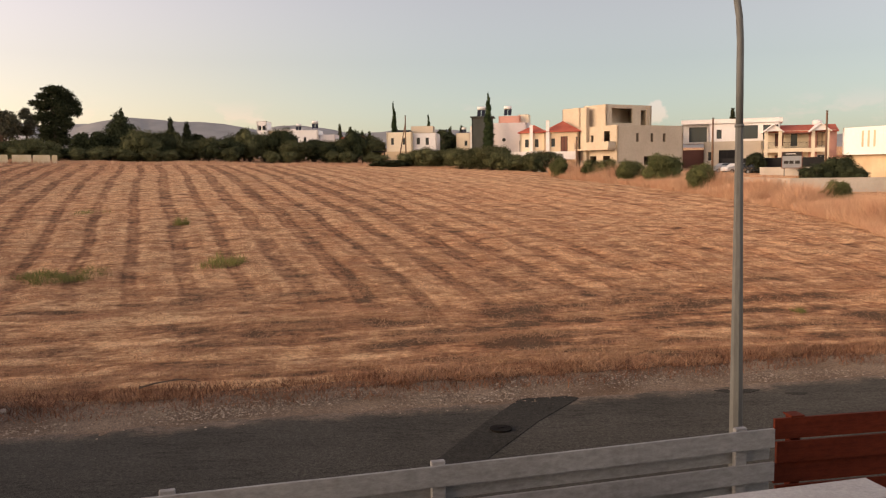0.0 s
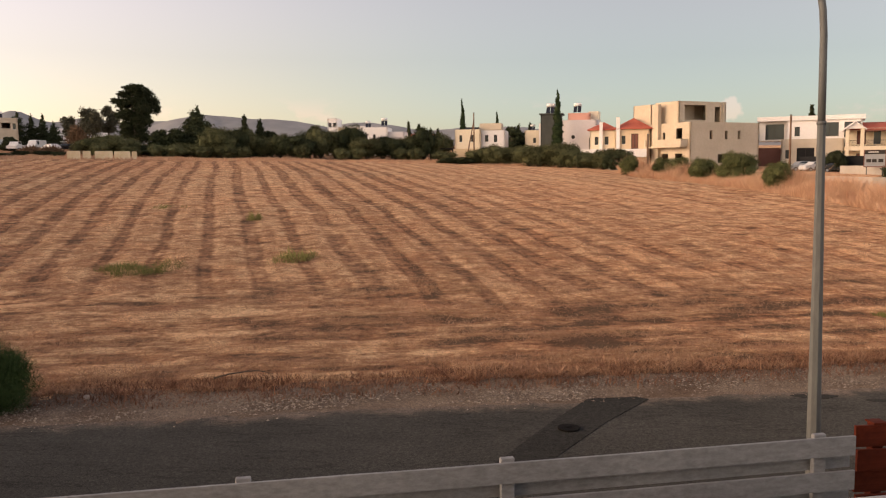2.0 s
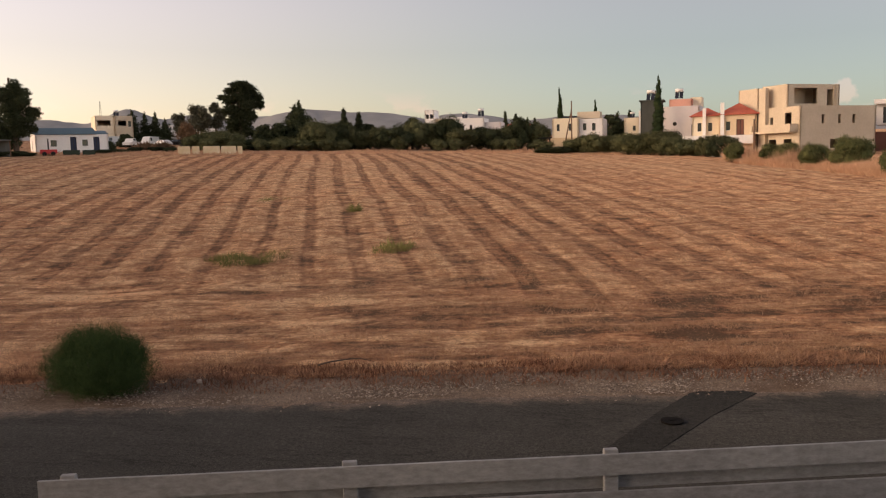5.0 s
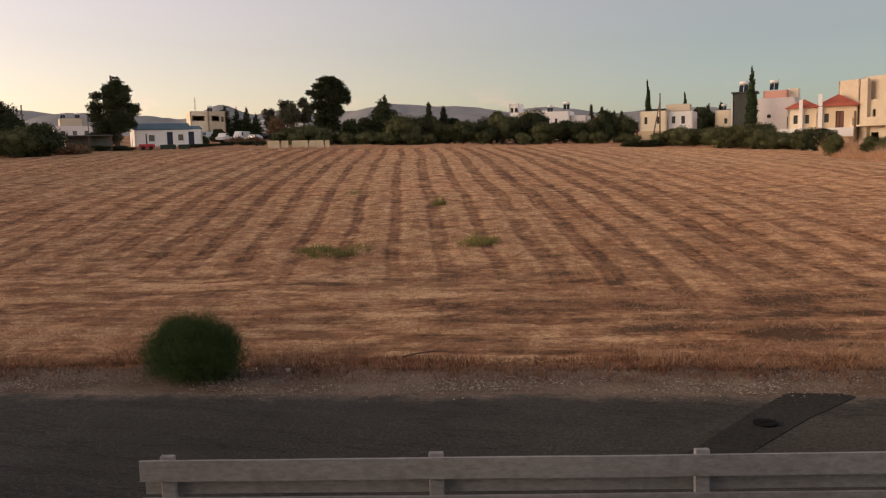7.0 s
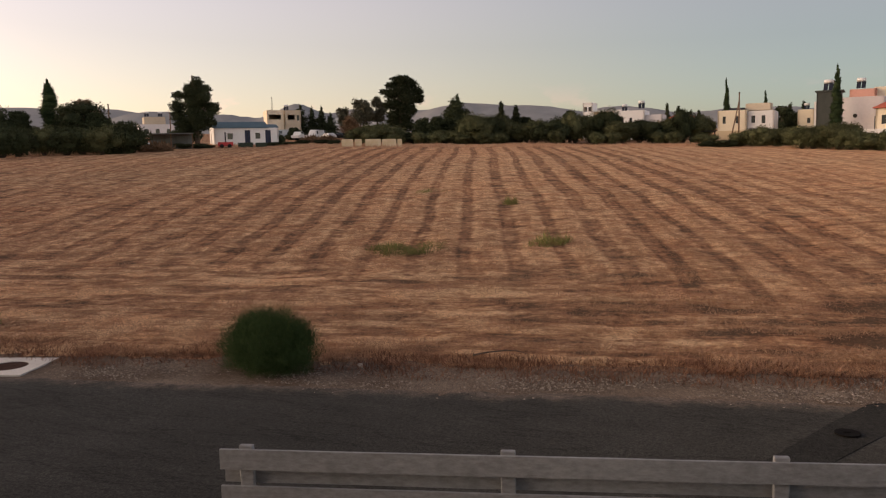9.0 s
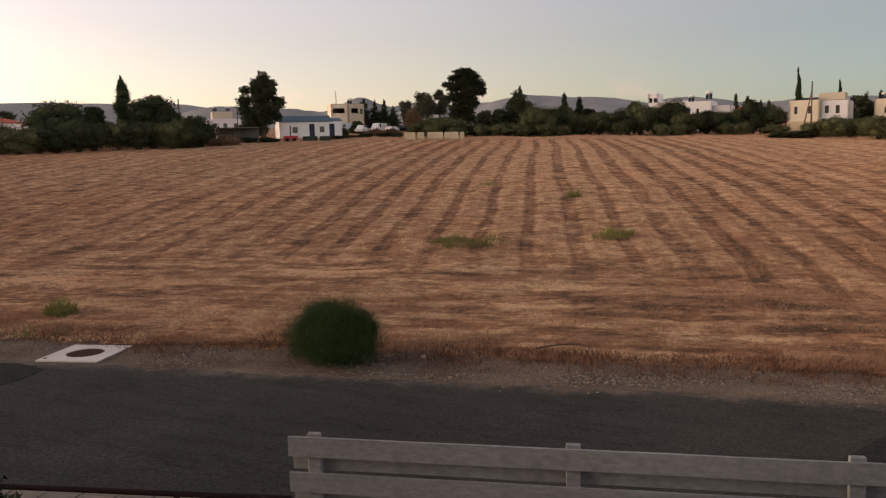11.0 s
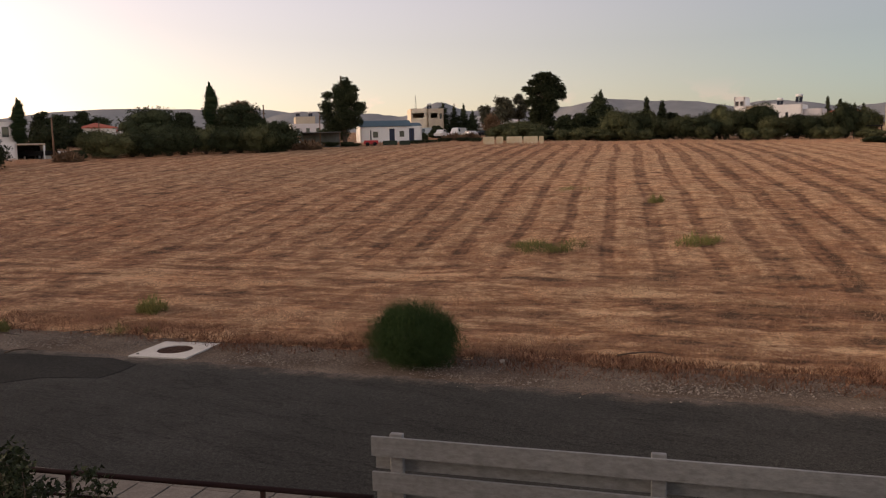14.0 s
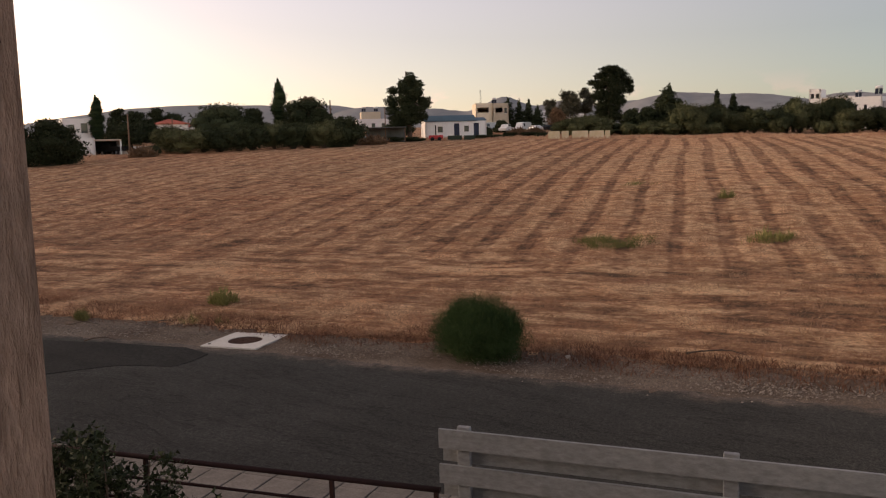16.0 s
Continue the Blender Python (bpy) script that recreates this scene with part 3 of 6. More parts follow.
# ---- dry grass ----
def blades(name, n, place, hmin, hmax, width, material, lean=0.5):
    pos = np.array([place() for _ in range(n)])
    n = len(pos)
    ang = rng.uniform(0, 2 * np.pi, n)
    h = rng.uniform(hmin, hmax, n) * (pos[:, 3] if pos.shape[1] > 3 else 1)
    la = rng.uniform(0, 2 * np.pi, n)
    ll = rng.uniform(0, lean, n) * h
    w = width * rng.uniform(0.6, 1.4, n) * np.maximum(1.0, np.hypot(pos[:, 0], pos[:, 1]) / 22)
    V = np.zeros((n, 3, 3))
    V[:, 0] = pos[:, :3]
    V[:, 1] = pos[:, :3]
    V[:, 0, 0] += np.cos(ang) * w
    V[:, 0, 1] += np.sin(ang) * w
    V[:, 1, 0] -= np.cos(ang) * w
    V[:, 1, 1] -= np.sin(ang) * w
    V[:, 2] = pos[:, :3]
    V[:, 2, 0] += np.cos(la) * ll
    V[:, 2, 1] += np.sin(la) * ll
    V[:, 2, 2] += h
    me = bpy.data.meshes.new(name)
    me.from_pydata(V.reshape(-1, 3).tolist(), [], np.arange(3 * n).reshape(-1, 3).tolist())
    me.materials.append(material)
    return new(name, me)


def on_fringe():
    u = rng.uniform(-34, 22)
    v = grass_edge(u) + 0.05 + 1.3 * rng.random() ** 1.6
    x, y = uv_to_xy(u, v)
    k = 0.4 + 1.2 * max(0, noise.noise((u * 0.8, v * 1.0, 3)) + 0.35)
    return x, y, ground_z(x, y) + 0.02, k


def on_field():
    while True:
        d = 15.0 + 32.0 * rng.random() ** 1.6
        a = radians(rng.uniform(-66, 30))
        x, y = d * math.sin(a), d * math.cos(a)
        v = OUT[0] * x + OUT[1] * y - EDGE
        if v < 2.3:
            continue
        c = 0.2 + 0.8 * furrow(x, y) if v > 11 else 0.5 + 0.9 * noise.noise((x * 0.2 + y * 0.04, v * 1.1, 3))
        if rng.random() < max(0.12, c):
            return x, y, ground_z(x, y) + relief(x, y) - 0.02, 1.0


tagged(blades("grass_fringe", 60000, on_fringe, 0.04, 0.17, 0.006, M_straw, 2.8), "tall dry grass fringe along the edge of the field", "dry grass", kind="stuff")
# red-brown grass, its colour darkened to hold the shade under the fringe
M_redgrass = island_mat("shaded_red_brown_grass", (0.1, 0.047, 0.031), (0.27, 0.135, 0.08), 0.95, 0.1)


def on_edge():
    u = rng.uniform(-34, 22)
    v = grass_edge(u) - 0.75 + 1.4 * rng.random() ** 0.6
    x, y = uv_to_xy(u, v)
    return x, y, ground_z(x, y) + 0.02, 0.5 + 0.9 * max(0, noise.noise((u * 0.9, v, 8)) + 0.4)


tagged(blades("low_grass", 38000, on_edge, 0.04, 0.17, 0.007, M_redgrass, 1.6), "low matted red-brown grass at the field's edge, darkened as shade", "dry grass", kind="stuff")
tuft = [0, None]


def in_tuft():
    if tuft[0] == 0:
        while True:
            d = 14.5 / (1 - 0.84 * rng.random())
            az = radians(rng.uniform(-66, 32))
            x, y = d * math.sin(az), d * math.cos(az)
            v = OUT[0] * x + OUT[1] * y - EDGE
            c = (1 - furrow(x, y)) ** 0.8 if v > 11 else 0.55 - 1.4 * noise.noise((x * 0.2 + y * 0.04, v * 1.1, 3))
            if any(((x - sx) / rx) ** 2 + ((y - sy) / ry) ** 2 < 0.5 for sx, sy, rx, ry in SCARS):
                continue
            if v > 1.6 and rng.random() > c * 0.97:
                break
        tuft[0], tuft[1] = 8, (x, y, 0.6 + 0.8 * rng.random(), 0.05 + 0.0035 * d)
    tuft[0] -= 1
    x, y, k, s = tuft[1]
    x, y = x + rng.normal() * s, y + rng.normal() * s
    return x, y, ground_z(x, y) + relief(x, y) - 0.03, k


tagged(blades("straw_tufts", 240000, in_tuft, 0.02, 0.075, 0.009, M_tuft, 3.0), "loose tufts of cut straw over the mown rows", "straw", kind="stuff")
tagged(blades("stubble", 60000, on_field, 0.015, 0.05, 0.008, M_tuft, 3.0), "short straw stubble and cut stalks on the field", "stubble", kind="stuff")


def on_bank():
    k = rng.random()
    a = 7.5 + 21.5 * k
    d = 112 - 62 * k ** 0.8 + rng.uniform(-14.5, 3.0)
    p = spot(a, d)
    crest = math.exp(-((d - 112 + 62 * k ** 0.8 + 8.0) / 4.0) ** 2)
    return p.x, p.y, p.z - 0.03, 0.45 + (0.6 + 1.5 * crest) * max(0, 0.4 + noise.noise((p.x * 0.3, p.y * 0.3, 1)))


tagged(blades("bank_grass", 170000, on_bank, 0.4, 1.0, 0.006, M_tallgrass, 1.0), "tall reddish dry grass on the bank beside the field", "dry grass", kind="stuff")


def on_far_edge():
    a = rng.uniform(-62, 8)
    d = (142 if a > -40 else 142 - (-40 - a) * 1.7) + rng.uniform(-3, 4) - max(0, a + 4) * 1.6
    p = spot(a, d)
    return p.x, p.y, p.z - 0.03, 0.5 + 0.9 * max(0, 0.4 + noise.noise((p.x * 0.12, p.y * 0.12, 1)))


tagged(blades("edge_grass", 44000, on_far_edge, 0.16, 0.62, 0.008, M_tallgrass, 1.0), "reddish dry grass along the far edge of the field", "dry grass", kind="stuff")

# ---- road furniture close to the camera ----
def slab_mesh(bm, pts, z0, z1):
    lo = [bm.verts.new((x, y, z0)) for x, y in pts]
    hi = [bm.verts.new((x, y, z1)) for x, y in pts]
    n = len(pts)
    bm.faces.new(lo[::-1])
    bm.faces.new(hi)
    for i in range(n):
        bm.faces.new((lo[i], lo[(i + 1) % n], hi[(i + 1) % n], hi[i]))


bm = bmesh.new()
slab_mesh(bm, [(-0.62, 8.9), (0.0, 8.9), (0.62, 10.1), (1.3, 11.35), (2.06, 12.5), (1.9, 12.62), (1.15, 12.5), (0.55, 11.35), (-0.02, 10.1)], -0.01, 0.013)
tagged(part("road_patch", bm, M_patch), "dark newer asphalt patch across the road", "road patch", kind="structure")
bm = bmesh.new()
slab_mesh(bm, [(-14.5, 6.2), (-13.81, 6.91), (-13.5, 7.5), (-13.22, 7.92), (-12.7, 8.2), (-12.28, 8.35), (-12.3, 8.8), (-12.49, 9.28), (-13.3, 9.4), (-14.2, 9.1), (-14.9, 8.95), (-16.5, 8.3), (-17.6, 7.6)], -0.01, 0.0135)
tagged(part("road_patch", bm, M_patch), "dark asphalt patch by the concrete manhole surround", "road patch", kind="structure")
for x, y, rx, ry in ((4.6, 12.75, 0.33, 0.12), (5.45, 12.55, 0.16, 0.08)):
    bm = bmesh.new()
    slab_mesh(bm, [(x + rx * math.cos(a) * (1 + 0.2 * math.sin(3 * a)), y + ry * math.sin(a)) for a in np.linspace(0, 6.28, 19)[:-1]], -0.01, 0.013)
    tagged(part("road_stain", bm, M_patch), "small dark tar spot on the road", "tar spot", kind="structure")


def disc(bm, r, z0, z1, n=28):
    slab_mesh(bm, [(r * math.cos(i * 2 * math.pi / n), r * math.sin(i * 2 * math.pi / n)) for i in range(n)], z0, z1)


cover = empty("valve_cover", pose(0.75, 11.0, 0.02, 0, 0, 20), "small dark iron valve cover set in the asphalt patch", "manhole cover")
bm = bmesh.new()
disc(bm, 0.15, 0, 0.02)
part("lid", bm, M_iron, cover)
bm = bmesh.new()
box(bm, -0.04, -0.012, 0.021, 0.04, 0.012, 0.028)
part("lifting_bar", bm, M_iron, cover)

# concrete surround with a round iron cover
man = empty("manhole", pose(-12.68, 10.32, 0.01, 0, 0, 16.5), "square pale concrete manhole surround with round iron cover", "manhole")
bm = bmesh.new()
N = 32
ring_o, ring_i = [], []
for i in range(N):
    a = i * 2 * math.pi / N
    c, s = math.cos(a), math.sin(a)
    k = 0.6 / max(abs(c), abs(s))
    ring_o.append((k * c, k * s))
    ring_i.append((0.335 * c, 0.335 * s))
for z, flip in ((0.028, False), (0.0, True)):
    vo = [bm.verts.new((*p, z)) for p in ring_o]
    vi = [bm.verts.new((*p, z)) for p in ring_i]
    if not flip:
        to, ti_ = vo, vi
        for i in range(N):
            bm.faces.new((vo[i], vo[(i + 1) % N], vi[(i + 1) % N], vi[i]))
    else:
        for i in range(N):
            bm.faces.new((vo[(i + 1) % N], vo[i], to[i], to[(i + 1) % N]))
            bm.faces.new((vi[i], vi[(i + 1) % N], ti_[(i + 1) % N], ti_[i]))
part("surround", bm, M_concrete, man)
bm = bmesh.new()
disc(bm, 0.33, 0.0, 0.018)
for k in range(-4, 5):
    w = math.sqrt(max(0, 0.28 ** 2 - (k * 0.06) ** 2))
    box(bm, -w, k * 0.06 - 0.012, 0.016, w, k * 0.06 + 0.012, 0.022)
part("lid", bm, mottled("rusty_iron", (0.035, 0.018, 0.014), (0.065, 0.034, 0.025), 8, 60, 0.9, 0.1), man, "rust-brown cast iron lid")
bm = bmesh.new()
disc(bm, 0.03, 0.02, 0.036, 12)
part("bolt", bm, M_iron, man).matrix_local = pose(-0.5, -0.45, 0)

# ---- pavement with kerb ----
FA, FB = Vector((-3.733, 4.542)), Vector((2.527, 6.187))
fdir = (FB - FA).normalized()
fang = math.degrees(math.atan2(fdir.y, fdir.x))
FM = pose(FA.x, FA.y, 0, 0, 0, fang)      # along the fence
bm = bmesh.new()
box(bm, -14, -1.3, -0.3, 9.0, 2.03, 0.105, FM)
pave = tagged(part("pavement", bm, mottled("mortar", (0.07, 0.065, 0.06), (0.1, 0.092, 0.085))), "pale square paving slabs along the road", "pavement", kind="structure")
bm = bmesh.new()
box(bm, -0.192, -0.192, 0.09, 0.192, 0.192, 0.135)
bevel(bm, 0.006)
slab = part("paving_slab", bm, M_paving, pave)
slab.matrix_world = FM @ pose(-13.7, 1.675, 0)
i = 0
for c in range(1, 55):
    for r in (range(8) if 10 < c < 37 else range(3)):
        i += 1
        o = slab.copy()
        scene.collection.objects.link(o)
        o.matrix_world = FM @ pose(-13.7 + c * 0.4, 1.675 - r * 0.4, random.uniform(-0.003, 0.003), 0, 0, random.uniform(-0.6, 0.6))
bm = bmesh.new()
box(bm, -0.194, 0, -0.2, 0.194, 0.14, 0.13)
bevel(bm, 0.006)
kb = part("kerb_stone", bm, M_paving, pave)
kb.matrix_world = FM @ pose(-13.7, 1.88, 0)
for c in range(1, 55):
    o = kb.copy()
    scene.collection.objects.link(o)
    o.matrix_world = FM @ pose(-13.7 + c * 0.4, 1.88, 0)

# the garden inside the fence
bm = bmesh.new()
box(bm, -18, -11.0, -0.3, 14, -1.3, 0.06, FM)
tagged(part("garden", bm, mottled("garden_soil", (0.16, 0.12, 0.09), (0.24, 0.19, 0.14), 1.5, 20, 0.95, 0.2, 0.8, 0.02)), "bare garden soil inside the fence", "garden", kind="structure")

# ---- white board fence: boards on both faces of the posts ----
L = (FB - FA).length
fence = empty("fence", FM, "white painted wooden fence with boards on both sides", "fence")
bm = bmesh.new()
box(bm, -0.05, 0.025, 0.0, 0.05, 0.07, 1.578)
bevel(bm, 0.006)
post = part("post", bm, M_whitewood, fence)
along = [0.185, 2.03, 3.81, 6.195]
post.matrix_local = pose(along[0], 0, 0.06)
for a in along[1:]:
    o = post.copy()
    scene.collection.objects.link(o)
    o.matrix_local = pose(a, 0, 0.06)
for o in [c for c in fence.children]:
    o.location.z = 0.0


def board(length, h, th, material, parent, m, sag=0.004):
    bm = bmesh.new()
    n = max(2, int(length / 0.3))
    for i in range(n + 1):
        x = length * i / n
        j = 0.003 * noise.noise((x * 2, m.translation.z * 9, 1)) - sag * math.sin(math.pi * i / n)
        ring = [bm.verts.new(c) for c in ((x, 0, j), (x, th, j), (x, th, h + j), (x, 0, h + j))]
        if i:
            for k in range(4):
                bm.faces.new((prev[k], ring[k], ring[(k + 1) % 4], prev[(k + 1) % 4]))
        else:
            bm.faces.new(ring)
        prev = ring
    bm.faces.new(prev[::-1])
    bmesh.ops.recalc_face_normals(bm, faces=bm.faces)
    o = part("board", bm, material, parent)
    o.matrix_local = m
    return o


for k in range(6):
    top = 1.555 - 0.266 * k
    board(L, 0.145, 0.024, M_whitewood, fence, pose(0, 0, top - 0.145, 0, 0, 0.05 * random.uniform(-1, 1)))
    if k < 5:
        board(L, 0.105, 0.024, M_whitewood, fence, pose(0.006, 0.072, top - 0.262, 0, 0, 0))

# ---- red-brown fence beyond it ----
RA, RB = Vector((2.60, 6.33)), Vector((7.6, 7.21))
rdir = (RB - RA).normalized()
RM = pose(RA.x, RA.y, 0, 0, 0, math.degrees(math.atan2(rdir.y, rdir.x)))
rfence = empty("fence", RM, "red-brown stained wooden board fence with square posts", "fence")
bm = bmesh.new()
box(bm, -0.045, 0.058, 0.0, 0.045, 0.14, 1.575)
bevel(bm, 0.006)
post = part("post", bm, M_redwood, rfence)
post.matrix_local = pose(0.2, 0, 0)
bm = bmesh.new()
box(bm, -0.06, 0.03, 1.577, 0.06, 0.15, 1.592)
bevel(bm, 0.004)
cap = part("post_cap", bm, M_redwood, rfence)
cap.matrix_local = pose(0.2, 0, 0)
for a in (2.0, 3.8):
    for src in (post, cap):
        o = src.copy()
        scene.collection.objects.link(o)
        o.matrix_local = pose(a, 0, 0)
for k in range(8):
    top = 1.575 - 0.178 * k
    board(5.0, 0.166, 0.026, M_redwood, rfence, pose(0, 0.0 if k % 2 else 0.03, top - 0.165, 0, 0, 0))

# white coping of a low garden wall, seen just inside the fence
bm = bmesh.new()
WM = pose(2.83, 5.37, 0, 0, 0, 13.7)
box(bm, -3.2, -0.27, 0.06, -0.07, -0.03, 1.425, WM)
gw = tagged(part("garden_wall", bm, mottled("grey_render", (0.12, 0.13, 0.14), (0.17, 0.18, 0.19))), "grey rendered garden wall with a white coping", "garden wall", kind="structure")
bm = bmesh.new()
box(bm, -3.2, -0.31, 1.427, -0.03, 0.0, 1.486, WM)
bevel(bm, 0.008)
part("coping", bm, mottled("white_coping", (0.36, 0.36, 0.36), (0.44, 0.44, 0.44)), gw)

# ---- street lamp ----
lamp = empty("street_lamp", pose(2.925, 8.12, 0.13, 0, -0.45, 0), "tall tapered galvanised steel street lamp with curved top", "street lamp")
bm = bmesh.new()
tube(bm, [(0, 0, 0), (0, 0, 3.8), (0, 0, 3.83)], [0.076, 0.039, 0.035], 8)
for f in bm.faces:
    f.smooth = False
part("base_sleeve", bm, M_galv, lamp, "eight-sided tapered steel sleeve")
bm = bmesh.new()
pts = [(0, 0, 3.75), (0, 0, 4.3)] + [(-2.6 * (1 - math.cos(a)), 1.0 * (1 - math.cos(a)), 4.62 + 2.6 * math.sin(a)) for a in np.linspace(0.0, 1.35, 16)]
tube(bm, pts, [0.036, 0.035] + [0.034 - 0.0006 * i for i in range(16)], 12)
part("pole", bm, M_galv, lamp)
bm = bmesh.new()
tube(bm, [(0, 0, 3.80), (0, 0, 3.83)], [0.044, 0.044], 10)
part("clamp_band", bm, M_galv, lamp)
bm = bmesh.new()
box(bm, -0.35, -0.09, -0.05, 0.0, 0.09, 0.05)
bevel(bm, 0.03, 2)
hd = part("lamp_head", bm, M_galv, lamp)
hd.matrix_local = pose(-2.02, 0.78, 7.33, 0, 8, 158)
bm = bmesh.new()
tube(bm, [(0, 0, 0), (0, 0, 0.02)], [0.17, 0.17], 16)
part("base_plate", bm, M_galv, lamp)

# ---- low railing with a shrub growing through it ----
VA, VB = Vector((-7.49, 3.60)), Vector((-3.86, 4.71))
vdir = (VB - VA).normalized()
VM = pose(VA.x, VA.y, 0, 0, 0, math.degrees(math.atan2(vdir.y, vdir.x)))
VL = (VB - VA).length
rail = empty("railing", VM, "low dark brown metal railing on the garden edge", "railing")
for z, r in ((1.0, 0.024), (0.8, 0.014), (0.6, 0.014), (0.4, 0.014)):
    bm = bmesh.new()
    tube(bm, [(-3, 0, z), (VL, 0, z)], r, 8)
    part("rail", bm, M_rail, rail)
for a in (VL - 0.92, VL - 2.72, VL - 4.5, VL - 0.03):
    bm = bmesh.new()
    box(bm, a - 0.016, -0.016, 0.05, a + 0.016, 0.016, 1.0)
    part("post", bm, M_rail, rail)

# ---- column of the veranda ----
bm = bmesh.new()
box(bm, -0.26, -0.25, -0.0, 0.26, 0.25, 6.2)
bevel(bm, 0.012, 2)
col = part("column", bm, M_plaster_brown)
col.matrix_world = pose(-2.24, 0.57, 0.06, 0, 0, 70)
tagged(col, "brown ribbed plaster column of the veranda", "column", kind="structure")


# ---- plants ----
def leaves(clumps, n, leaf, aspect=1.0, up=0.0, fill=(0.62, 1.04), core=0.0, seed=1, cut=0.0):
    """Leaf triangles on and in a set of ellipsoids (x, y, z, rx, ry, rz)."""
    g = np.random.default_rng(seed)
    c = np.array(clumps, float)
    w = (c[:, 3] * c[:, 4] + c[:, 3] * c[:, 5])
    k = g.choice(len(c), n, p=w / w.sum())
    d = g.normal(size=(n, 3))
    d /= np.linalg.norm(d, axis=1)[:, None]
    r = g.uniform(*fill, n) ** 0.8
    bumpy = 1 + 0.16 * np.sin(d[:, 0] * 7 + k) * np.sin(d[:, 1] * 6 + 2 * k) + 0.12 * np.sin(d[:, 2] * 9 + k)
    pos = c[k, :3] + d * c[k, 3:] * (r * bumpy)[:, None]
    a = g.normal(size=(n, 3)) + d * 0.5
    a[:, 2] += up
    a /= np.linalg.norm(a, axis=1)[:, None]
    b = np.cross(a, g.normal(size=(n, 3)))
    b /= np.linalg.norm(b, axis=1)[:, None]
    s = leaf * g.uniform(0.5, 1.3, n)[:, None]
    V = np.stack([pos + b * s * 0.5, pos - b * s * 0.5, pos + a * s * aspect], 1)
    V[:, :, 2] = np.maximum(V[:, :, 2], cut)
    V = V.reshape(-1, 3)
    F = np.arange(3 * n).reshape(-1, 3).tolist()
    V = V.tolist()
    if core:
        bm = bmesh.new()
        bmesh.ops.create_icosphere(bm, subdivisions=2, radius=1)
        sv = [v.co.copy() for v in bm.verts]
        sf = [[v.index for v in f.verts] for f in bm.faces]
        bm.free()
        for q in c:
            o = len(V)
            for p in sv:
                h = core * (1 + 0.25 * noise.noise(p * 2.2 + Vector(q[:3])))
                V.append((q[0] + p.x * q[3] * h, q[1] + p.y * q[4] * h, max(cut, q[2] + p.z * q[5] * h)))
            F += [[i + o for i in f] for f in sf]
    return V, F


def leaf_part(name, data, material, parent):
    me = bpy.data.meshes.new(name)
    me.from_pydata(data[0], [], data[1])
    me.materials.append(material)
    ob = new(name, me)
    ob.parent = parent
    return ob


def trunk(parent, h, r, limbs, seed=1, lean=(0, 0)):
    g = random.Random(seed)
    bm = bmesh.new()
    pts = [(lean[0] * t + 0.05 * g.uniform(-1, 1) * h * t, lean[1] * t, h * t - 0.3 * (t == 0)) for t in (0, 0.25, 0.5, 0.75, 1)]
    tube(bm, pts, [r * 1.3, r, r * 0.85, r * 0.65, r * 0.35], 8)
    for x, y, z in limbs:
        t = g.uniform(0.35, 0.7)
        s = Vector(pts[2 if t < 0.6 else 3])
        e = Vector((x, y, z))
        mid = s.lerp(e, 0.5) + Vector((0, 0, 0.15 * (e - s).length))
        tube(bm, [s, mid, e], [r * 0.5, r * 0.32, r * 0.1], 6)
    return part("trunk", bm, M_bark, parent)


def tree(name, p, clumps, n, leaf, material, label, h, r, seed=1, aspect=1.0, up=0.0, core=0.66, fill=(0.5, 1.14), group=""):
    ob = empty(name, Matrix.Translation(p), label, "tree", group)
    trunk(ob, h, r, [c[:3] for c in clumps], seed)
    n, leaf = int(n * 2.6), leaf * 0.6
    leaf_part("crown", leaves(clumps, n, leaf, aspect, up, fill, core, seed), material, ob)
    return ob


def clumpy(w, h, z0, n, seed, flat=1.0, top=1.0):
    """Clumps that fill a rounded crown of that width and height, from z0 up."""
    g = random.Random(seed)
    out = []
    for i in range(n):
        t = (i + 0.5) / n
        z = z0 + (h - z0) * (0.12 + 0.76 * t)
        rad = w / 2 * math.sin(math.pi * min(1, 0.22 + 0.7 * t)) ** 0.6 * (1 if t < 0.7 else top)
        a = g.uniform(0, 6.28)
        k = g.uniform(0.25, 0.7)
        s = g.uniform(0.3, 0.46) * w / 2 * (1.2 - 0.4 * t)
        out.append((math.cos(a) * rad * k, math.sin(a) * rad * k, z, s * g.uniform(1, 1.5), s * g.uniform(1, 1.5), s * flat * g.uniform(0.7, 1.0)))
    return out


# the round bush beside the road
bush = empty("bush", pose(-8.0, 11.48, 0.0) @ Matrix.Diagonal((1.06, 0.97, 0.92, 1)), "round dense dark green bush beside the road", "bush")
cl = [(0, 0, 0.5, 0.6, 0.55, 0.5), (-0.4, 0, 0.42, 0.42, 0.45, 0.4), (0.4, 0, 0.42, 0.42, 0.45, 0.42), (0.08, -0.14, 0.4, 0.5, 0.5, 0.42), (-0.16, 0.05, 0.78, 0.36, 0.36, 0.36), (0.2, 0.1, 0.72, 0.38, 0.36, 0.34), (-0.42, 0.1, 0.68, 0.26, 0.28, 0.27), (0.48, 0.05, 0.66, 0.24, 0.28, 0.26)]
leaf_part("foliage", leaves(cl, 70000, 0.006, 14.0, 0.9, (0.3, 1.16), 0.62, 3, 0.01), M_bush, bush)
leaf_part("feathery_shoot", leaves(cl, 16000, 0.004, 30.0, 2.2, (0.7, 1.3), 0, 5, 0.01), M_bush, bush)
bm = bmesh.new()
